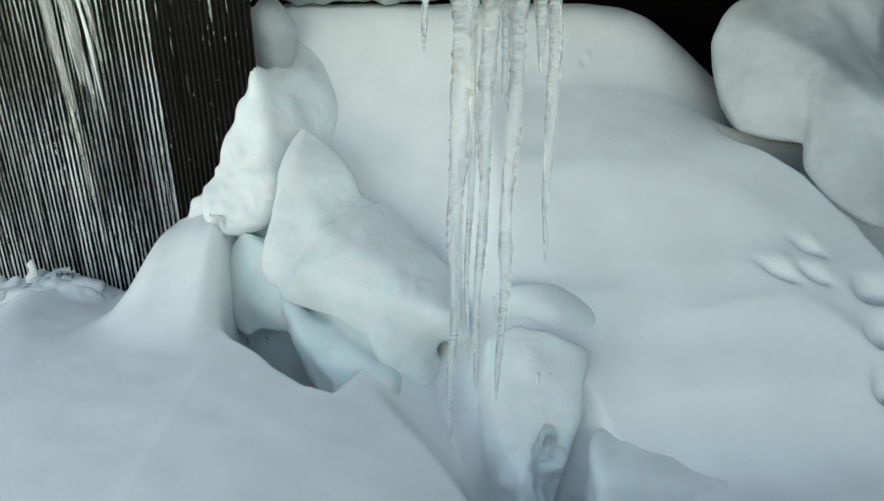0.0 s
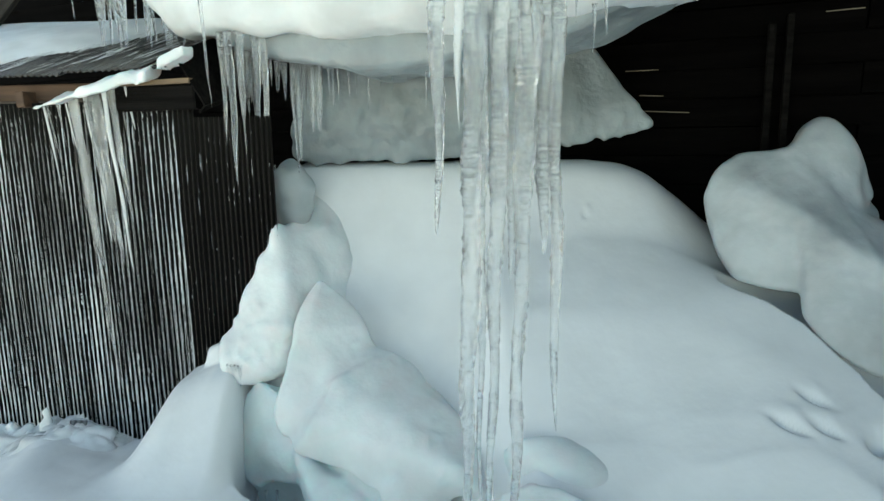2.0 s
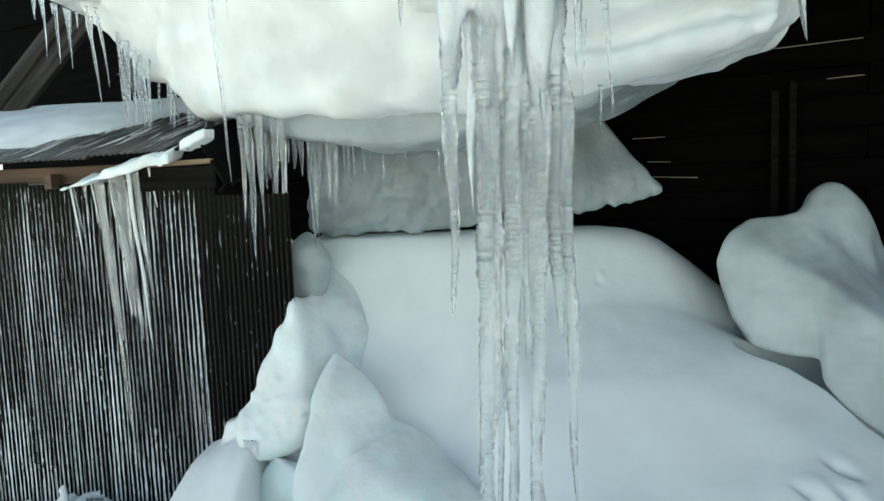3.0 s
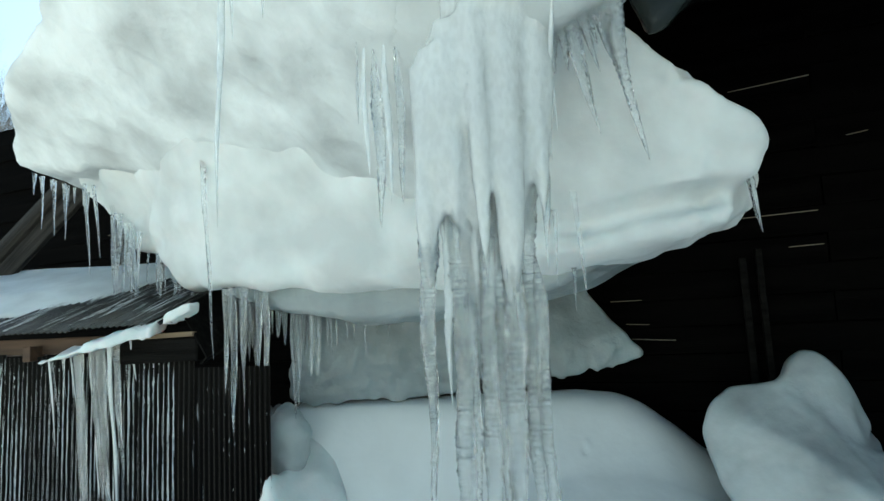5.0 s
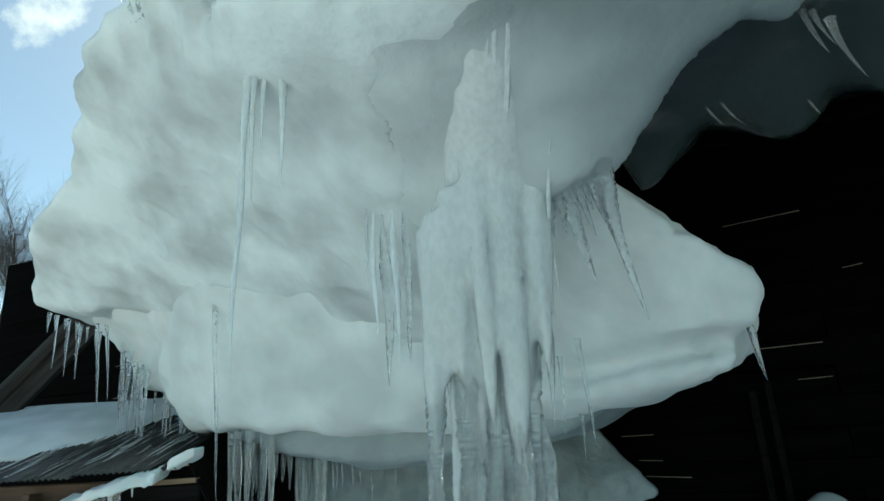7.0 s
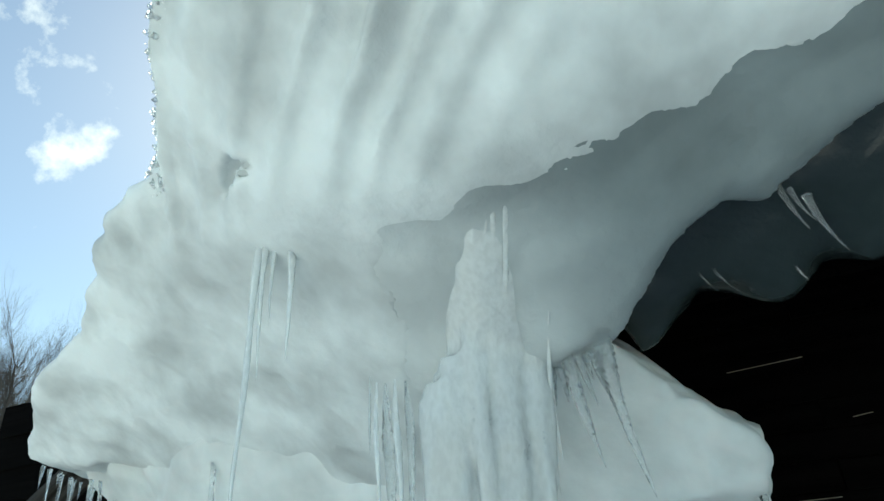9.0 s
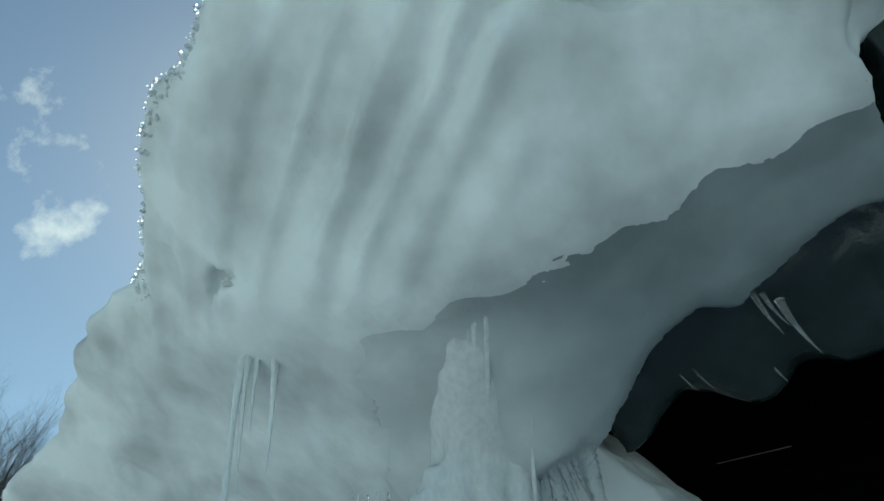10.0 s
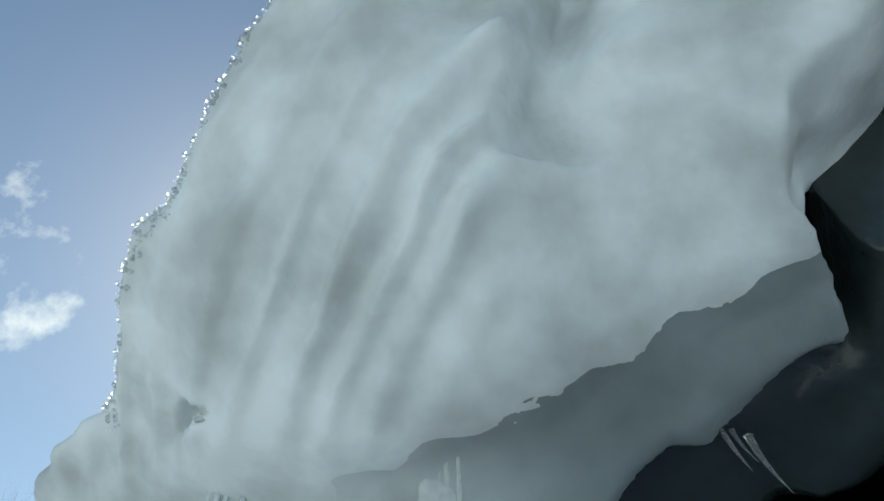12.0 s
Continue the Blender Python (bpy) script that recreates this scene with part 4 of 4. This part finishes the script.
def sheet(g):
    """The upper ice where the rods have grown together into one curtain on the snow's face."""
    x, y, z = g
    f = None
    slope = face_front(np.float32(-0.6), z)
    for i, (x0, x1, y0, top, tip, r) in enumerate(list(RODS) + FILL):
        if r < 0.021 or top < 2.6 or x0 < -0.09:
            continue
        r = r * 1.15
        t = np.clip((top - z) / (top - tip), 0, 1)
        low = max(tip, 2.16 + 0.18 * math.sin(i * 2.4))
        u0 = x0 * CU - 1.75 * SU
        face = (slope + float(face_front(np.float32(u0), np.float32(3.0)) - face_front(np.float32(-0.6), np.float32(3.0))) + 0.03 - x0 * SU) / CU
        shown = smooth(top + 0.08, top - 0.55, z)
        yc = np.minimum(y0, face - 0.02 + (r + 0.035) * (1 - shown) - 0.1 * r * shown)
        d = np.sqrt((x - x0 - (x1 - x0) * t) ** 2 + (y - yc) ** 2) - r * (1 - t) ** 0.5 * smooth(low, low + 0.3, z)
        d = np.maximum(d, np.maximum(z - top - 0.08, low + 0.04 - z))
        f = d if f is None else smin(f, d, 0.036 + 0.012 * smooth(2.6, 3.0, z))
    return f + 0.005 * vnoise(x, y, z * 0.2, 26, 31) + 0.004 * vnoise(x, y, z * 0.6, 15, 32)


curtain = thing("icicle_column", "fused column of long milky icicles hanging from the cornice", "icicle cluster")
for k, rod in enumerate(list(RODS) + FILL):
    if rod[5] > 0.021 and rod[3] > 2.6:
        rod = rod[:3] + (min(rod[3], 3.06),) + rod[4:]
    part("icicle", rod_mesh(k, *rod), RODICE if k < len(RODS) else MILKY, curtain)
part("ice_curtain", solid("ice_curtain", sheet, (-0.38, 1.2, 1.85), (0.56, 2.14, 3.72), 0.0098), MILKY, curtain, "translucent fused upper sheet of ice")

# bent icicles at the cornice's lip
for k, (u, v, z, n, r, c) in enumerate(((-0.38, 1.98, 3.13, 0.22, 0.012, 0.01), (-0.345, 1.95, 3.17, 0.50, 0.016, 0.07), (-0.31, 1.93, 3.19, 0.32, 0.014, 0.05), (-0.27, 1.94, 3.19, 0.28, 0.012, 0.05),
                                        (-0.215, 1.93, 3.22, 0.66, 0.018, 0.09), (-0.24, 1.96, 3.2, 0.2, 0.010, 0.03), (-0.42, 1.97, 3.08, 0.18, 0.012, 0.0), (-0.36, 1.97, 3.14, 0.14, 0.010, 0.02), (-0.29, 1.95, 3.17, 0.2, 0.010, 0.03))):
    x, y = at_house(u, v)
    icicle(x, y, z + 0.03, n + 0.03, r * 2.5, 40 + k, curl=c, group="bent icicles at the lip")
# long thin icicles before the face
for k, (u, v, z, n, r, a) in enumerate(((-1.44, 1.50, 3.72, 1.30, 0.018, -0.03), (-1.38, 1.52, 3.60, 0.32, 0.012, 0.0), (-1.29, 1.52, 3.62, 0.5, 0.016, 0.0), (-1.41, 1.50, 3.66, 0.6, 0.016, 0.0))):
    x, y = at_house(u, v)
    icicle(x, y, z, n, r, 60 + k, MILKY, lean=(a, 0), group="long icicles before the face", label="long milky icicle running down the snow face")
# single icicles on the lobe
for k, (u, v, z, n, r, a, c) in enumerate(((-0.52, 2.62, 2.62, 0.46, 0.014, 0.03, 0.0), (-0.61, 2.62, 2.55, 0.34, 0.010, 0.0, 0.0), (0.17, 2.70, 2.72, 0.34, 0.022, 0.0, 0.04), (-0.57, 2.75, 2.3, 0.2, 0.008, 0.0, 0.0))):
    x, y = at_house(u, v)
    icicle(x, y, z, n, r, 70 + k, lean=(a, 0), curl=c)
x, y = at_house(-2.60, 2.57)
icicle(x, y, 3.12, 1.19, 0.017, 80, lean=(0.06, 0.02))
# fringe along the lobe's lower edge: bundles grown together, then single thin ones
def fringe_root(u):
    return float(soft1(np.float32(u), (-2.9, -2.5, -1.93, -1.42), (2.36, 2.30, 2.14, 2.16), 0.02)) + 0.04


rnd = random.Random(23)
k = 0
for u, count, n, r in ((-2.77, 6, 0.50, 0.026), (-2.70, 4, 0.62, 0.026), (-2.60, 2, 0.30, 0.018), (-2.50, 4, 0.32, 0.020), (-2.44, 2, 0.22, 0.014), (-2.33, 6, 0.72, 0.026), (-2.26, 5, 0.52, 0.026), (-2.20, 3, 0.40, 0.020), (-2.11, 2, 0.34, 0.014), (-2.03, 2, 0.26, 0.011)):
    for j in range(count):
        w = u + (j - count / 2) * 0.021 + rnd.uniform(-0.008, 0.008)
        x, y = at_house(w, 3.10 + rnd.uniform(-0.05, 0.06))
        icicle(x, y, fringe_root(w), 0.06 + n * rnd.uniform(0.45, 1.05), r * rnd.uniform(0.6, 1.15), 90 + k, RODICE if k % 3 else ICE, taper=rnd.uniform(0.45, 0.85), flare=0.6, group="icicle fringe")
        k += 1
for u, n, r in ((-1.95, 0.14, 0.009), (-1.88, 0.22, 0.007), (-1.80, 0.10, 0.008), (-1.72, 0.18, 0.007), (-1.63, 0.08, 0.006), (-1.52, 0.24, 0.006), (-1.44, 0.08, 0.006), (-1.36, 0.10, 0.006)):
    x, y = at_house(u, 3.10)
    icicle(x, y, fringe_root(u), n + 0.05, r, 90 + k, group="icicle fringe")
    k += 1
# fringe over the shed roof
rnd = random.Random(5)
for k in range(26):
    t = k / 25
    u, v = -3.95 + 0.80 * t, 3.04 + rnd.uniform(-0.06, 0.10)
    x, y = at_house(u, v)
    top = float(np.interp(u, (-4.0, -3.72, -3.25, -3.06), (3.02, 2.82, 2.57, 2.42))) + 0.04
    icicle(x, y, top, (top - 2.30) * rnd.uniform(0.55, 1.08), rnd.uniform(0.010, 0.020), 120 + k, lean=(rnd.uniform(-0.02, 0.02), 0), taper=0.5, group="icicles over the shed roof")
for k, (u, v, z, n, r) in enumerate(((-3.85, 2.78, 3.12, 0.62, 0.012), (-3.76, 2.78, 3.1, 0.5, 0.011))):
    x, y = at_house(u, v)
    icicle(x, y, z, n, r, 230 + k, lean=(0.05, 0), group="thin icicles on the lobe")
for k, (x, y, n, r) in enumerate(((-1.27, 3.62, 0.62, 0.020), (-1.22, 3.60, 0.85, 0.028), (-1.16, 3.60, 0.7, 0.024), (-1.08, 3.62, 0.55, 0.022), (-1.03, 3.60, 0.95, 0.020))):
    icicle(x, y, 2.34, n, r, 240 + k, ICE if k % 2 else RODICE, taper=0.7, flat=0.7, group="clear ice by the shed corner", label="clear lumpy icicle hanging beside the shed corner")
# small teeth at the far end
for k in range(14):
    t = k / 13
    u, v = -4.5 + 0.6 * t, 2.85 + rnd.uniform(-0.05, 0.05)
    x, y = at_house(u, v)
    icicle(x, y, 3.30 - 0.22 * t, rnd.choice((0.08, 0.12, 0.16, 0.4)), rnd.uniform(0.007, 0.013), 150 + k, group="icicle teeth")
# claws under the shelf
for k, (u, v, z, n, r, c) in enumerate(((0.16, 2.36, 3.48, 0.12, 0.008, 0.05), (0.22, 2.36, 3.48, 0.14, 0.010, 0.07), (0.60, 2.12, 3.56, 0.24, 0.013, 0.06), (0.50, 2.04, 3.62, 0.22, 0.014, 0.05), (0.55, 2.08, 3.58, 0.14, 0.011, 0.03), (0.52, 2.4, 3.42, 0.08, 0.006, 0.02))):
    x, y = at_house(u, v)
    icicle(x, y, z, n, r, 170 + k, lean=(0.02, 0), curl=c, group="bent icicles under the shelf", label="short bent claw of ice under the shelf")
# frozen curtain on the shed front
p0 = SHED
rnd = random.Random(17)
for k in range(13):
    t = k / 12
    a = -0.95 + 0.55 * t + rnd.uniform(-0.012, 0.012)
    thick = 0.25 < t < 0.85
    n = rnd.uniform(0.6, 1.2) if thick else rnd.uniform(0.15, 0.6)
    n = 1.85 if k == 4 else n
    z = 1.955 + 0.155 * t
    q = p0 @ Vector((a, -0.085 + rnd.uniform(-0.012, 0.02), z))
    icicle(q.x, q.y, z, n, rnd.choice((0.012, 0.016, 0.022, 0.030)) if thick else rnd.uniform(0.005, 0.009), 190 + k, RODICE if k % 3 else MILKY, lean=(0.05 * n, 0.045), taper=rnd.uniform(0.35, 0.7), flare=0.2,
           group="icicles on the shed eave", label="icicle frozen down the corrugated shed front", flat=0.7)
for k, (x, y, z, n, r) in enumerate(((-1.27, 3.37, 0.50, 0.14, 0.012), (-1.24, 3.36, 0.50, 0.27, 0.016), (-1.20, 3.35, 0.50, 0.13, 0.012), (-1.225, 3.36, 0.50, 0.10, 0.010), (-0.95, 3.06, -0.10, 0.07, 0.008), (-1.02, 3.10, -0.12, 0.06, 0.008), (-1.07, 3.13, -0.14, 0.05, 0.007))):
    icicle(x, y, z, n, r, 210 + k, group="small icicles on fallen blocks", label="small clear icicle on a fallen snow block", flare=0.1)


for k, (x, y, z, n, r) in enumerate(((0.42, 2.41, 0.09, 0.17, 0.012), (0.465, 2.41, 0.09, 0.16, 0.012))):
    icicle(x, y, z, n, r, 220 + k, WETSNOW, lean=(0, -0.74 * n), group="small icicles on fallen blocks", label="stubby snowy icicle frozen to a snow block", taper=0.4, flare=0.1)


def rib_ice():
    """Beads and streaks of ice on the ribs of the shed front."""
    rnd = random.Random(11)
    v, f = [], []
    for i in range(3900):
        a = rnd.uniform(-2.6, 0.45)
        a = round((a + 2.6) / 0.032) * 0.032 - 2.6 + 0.024 + rnd.uniform(-0.006, 0.006)
        if rnd.random() > (1.0 if a < -0.12 else 0.14):
            continue
        top, n = rnd.uniform(0.0, 2.0), rnd.choice((0.012, 0.02, 0.03, 0.1, 0.2, 0.4, 0.7, 1.1) if a < -0.12 else (0.012, 0.02, 0.02, 0.03, 0.1))
        w = rnd.choice((0.0007, 0.0010, 0.0014, 0.0019, 0.0030)) * (1.35 if n < 0.05 else 0.85)
        proud = 0.011 + (0.022 if a > -0.68 and top > 1.0 else 0.014 if a > -0.68 else 0.010 if a > -1.32 else 0.006 if a > -1.96 else 0.0)
        w *= 0.35 + 1.3 * float(smooth(-0.5, 0.6, vnoise(a * 2.5, top, 0, 1.6, 60)))
        w *= 0.42 if a > -0.12 else 0.8
        m = max(3, int(n / 0.035))
        base = len(v)
        for j in range(m + 1):
            t = j / m
            r = w * (0.35 + 0.65 * abs(math.sin(j * 1.7 + i))) * math.sin(math.pi * min(max(t, 0.02), 0.98)) ** 0.4
            x = a + 0.002 * math.sin(j * 0.8 + i)
            for b in range(5):
                q = math.pi * b / 4
                v.append(p0 @ Vector((x - r * math.cos(q), -proud - 1.3 * r * math.sin(q), top - n * t)))
        for j in range(m):
            for b in range(4):
                k = base + j * 5 + b
                f.append([k, k + 1, k + 6, k + 5])
    return mesh_from("ice_beads", v, f)


thing("ice_beads", "beads and streaks of clear ice on the corrugated ribs", "ice", rib_ice(), GLAZE, kind="stuff")


def roof_frost():
    """Thin frozen streaks along the ribs of the shed roof."""
    rnd = random.Random(12)
    lie = SHED @ pose(-2.75, -0.14, 2.125, -71.5, 0, 0)
    v, f = [], []
    for i in range(240):
        a, low, n, w = rnd.uniform(0.05, 2.6), rnd.uniform(0.0, 1.0), rnd.uniform(0.08, 0.6), rnd.choice((0.0015, 0.002, 0.003, 0.005))
        lift = 0.003 * int(a / 0.66) + 0.02 * max(0, int(a / 0.66) - 1)
        m, base = 6, len(v)
        for j in range(m + 1):
            t = j / m
            r = w * (0.4 + 0.6 * rnd.random()) * math.sin(math.pi * min(max(t, 0.03), 0.97)) ** 0.5
            for b in range(4):
                q = math.pi * b / 3
                p = lie @ Vector((a + 0.004 * math.sin(j + i) - r * math.cos(q), -0.008 - 0.8 * r * math.sin(q), low + n * t))
                v.append((p.x, p.y, p.z + lift))
        for j in range(m):
            for b in range(3):
                k = base + j * 4 + b
                f.append([k, k + 1, k + 5, k + 4])
    return mesh_from("roof_frost", v, f)


thing("roof_frost", "thin frozen streaks along the shed roof's ribs", "ice", roof_frost(), GLAZE, kind="stuff")


def crumbs(cornice):
    """Grains of coarse snow along the cornice's brink."""
    rnd = random.Random(21)
    co = np.empty(len(cornice.vertices) * 3, dtype=np.float32)
    cornice.vertices.foreach_get("co", co)
    co = co.reshape(-1, 3)
    u, w = house_axes(co.T)
    edge = np.interp(u, (-2.02, -1.85, -1.65, -1.39, -1.09, -0.95, -0.76, -0.58, 0.0, 0.5), (4.08, 4.09, 4.19, 4.31, 4.38, 4.48, 4.69, 4.87, 5.4, 5.8))
    near = np.argwhere((np.abs(co[:, 2] - edge) < 0.09) & (u > -2.0) & (u < 0.7) & (w < 1.6)).ravel()
    v, f = [], []
    for i in range(2400):
        x, y, z = co[near[rnd.randrange(len(near))]]
        x, y, z = x + rnd.uniform(-0.012, 0.012), y + rnd.uniform(-0.012, 0.012), z + rnd.uniform(0, 0.012)
        r = rnd.choice((0.004, 0.006, 0.009, 0.012, 0.016))
        b = len(v)
        for k in ((1, 0, 0), (-1, 0, 0), (0, 1, 0), (0, -1, 0), (0, 0, 1), (0, 0, -1)):
            v.append((x + r * k[0] * rnd.uniform(0.6, 1.3), y + r * k[1] * rnd.uniform(0.6, 1.3), z + r * k[2] * rnd.uniform(0.6, 1.3)))
        f += [[b + p, b + q, b + t] for p, q, t in ((0, 2, 4), (2, 1, 4), (1, 3, 4), (3, 0, 4), (2, 0, 5), (1, 2, 5), (3, 1, 5), (0, 3, 5))]
    return mesh_from("snow_grains", v, f)


thing("snow_grains", "coarse icy snow grains along the cornice brink", "snow", crumbs(cornice.data), GRAIN, kind="stuff")


# ---- trees ----
def tree_mesh(seed, height):
    rnd = random.Random(seed)
    v, f = [], []

    def limb(p, d, n, r, depth):
        steps = 4 if depth < 3 else 3
        ring = None
        for i in range(steps + 1):
            t = i / steps
            rr = r * (1 - 0.6 * t)
            s = d.orthogonal().normalized()
            w = d.cross(s).normalized()
            now = []
            for k in range(4):
                a = math.pi / 2 * k
                now.append(len(v))
                v.append(p + (s * math.cos(a) + w * math.sin(a)) * rr)
            if ring:
                for k in range(4):
                    f.append([ring[k], ring[(k + 1) % 4], now[(k + 1) % 4], now[k]])
            ring = now
            if depth < 4 and i > 0 and (depth > 0 or t > 0.35):
                for _ in range(2 if depth < 3 else 1):
                    q = Vector((rnd.uniform(-1, 1), rnd.uniform(-1, 1), rnd.uniform(-0.2, 0.6)))
                    limb(p.copy(), (d * 0.8 + q.normalized() * 0.75 + Vector((0, 0, 0.15))).normalized(), n * rnd.uniform(0.4, 0.6), rr * 0.55, depth + 1)
            d = (d + Vector((rnd.uniform(-0.15, 0.15), rnd.uniform(-0.15, 0.15), 0.06))).normalized()
            p = p + d * (n / steps)

    limb(Vector((0, 0, -0.3)), Vector((rnd.uniform(-0.05, 0.05), 0, 1)).normalized(), height, height * 0.013 + 0.02, 0)
    return mesh_from("tree", v, f)


BARE = [tree_mesh(300 + k, 4.8) for k in range(3)]
rnd = random.Random(9)
for k in range(46):
    y = rnd.uniform(28, 50)
    x = -y * rnd.uniform(0.62, 0.92) - 0.5
    z = 9.5 * float(smooth(14, 50, np.float64(y - 0.6 * x))) * float(smooth(5, -15, np.float64(x))) - 0.1
    t = thing("tree", "bare leafless tree on the snowy hillside", "tree", group="bare trees on the hillside", at=pose(x, y, z, rnd.uniform(-3, 3), rnd.uniform(-3, 8), rnd.uniform(0, 360)) @ Matrix.Scale(rnd.uniform(0.8, 1.15), 4))
    part("trunk", BARE[k % 3], BARK, t)

# ---- boards of the wall ----
plank = [box_mesh("plank", 2.9, 0.034, 0.186, 0.004, k, 0.004) for k in range(5)]
rnd = random.Random(3)
for i in range(24):
    for j in range(4):
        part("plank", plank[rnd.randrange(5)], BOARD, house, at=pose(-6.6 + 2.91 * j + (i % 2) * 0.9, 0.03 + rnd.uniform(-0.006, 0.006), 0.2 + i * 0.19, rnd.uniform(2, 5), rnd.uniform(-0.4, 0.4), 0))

# ---- pale thin strips standing in for bright lines on the boards ----
for u, z, n, a in ((0.42, 3.62, 0.50, -3.0), (0.36, 2.72, 0.55, -1.0), (0.55, 2.50, 0.2, -1.5), (-0.55, 2.03, 0.16, 3), (-0.45, 1.92, 0.3, 3), (-0.62, 2.2, 0.22, 0), (-5.75, 3.2, 0.42, -2), (-5.8, 2.86, 0.3, -2), (0.9, 3.2, 0.12, -6)):
    part("pale_strip", box_mesh("pale_strip", n, 0.005, 0.005, 0.001, int(n * 100), 0.001), PALESTRIP, house, "pale thin strip along the boards", at=pose(u, -0.015, z, 0, a, 0))

# ---- a scrap of sheet metal in the snow by the shed ----
scrap = corrugated("scrap", 0.10, 0.05, seed=77)
thing("metal_scrap", "bent scrap of grey corrugated metal in the snow", "scrap metal", scrap, ZINC, at=pose(-2.45, 3.72, float(ground_height(np.float64(-2.4), np.float64(3.7))) - 0.01, -35, 10, 20))
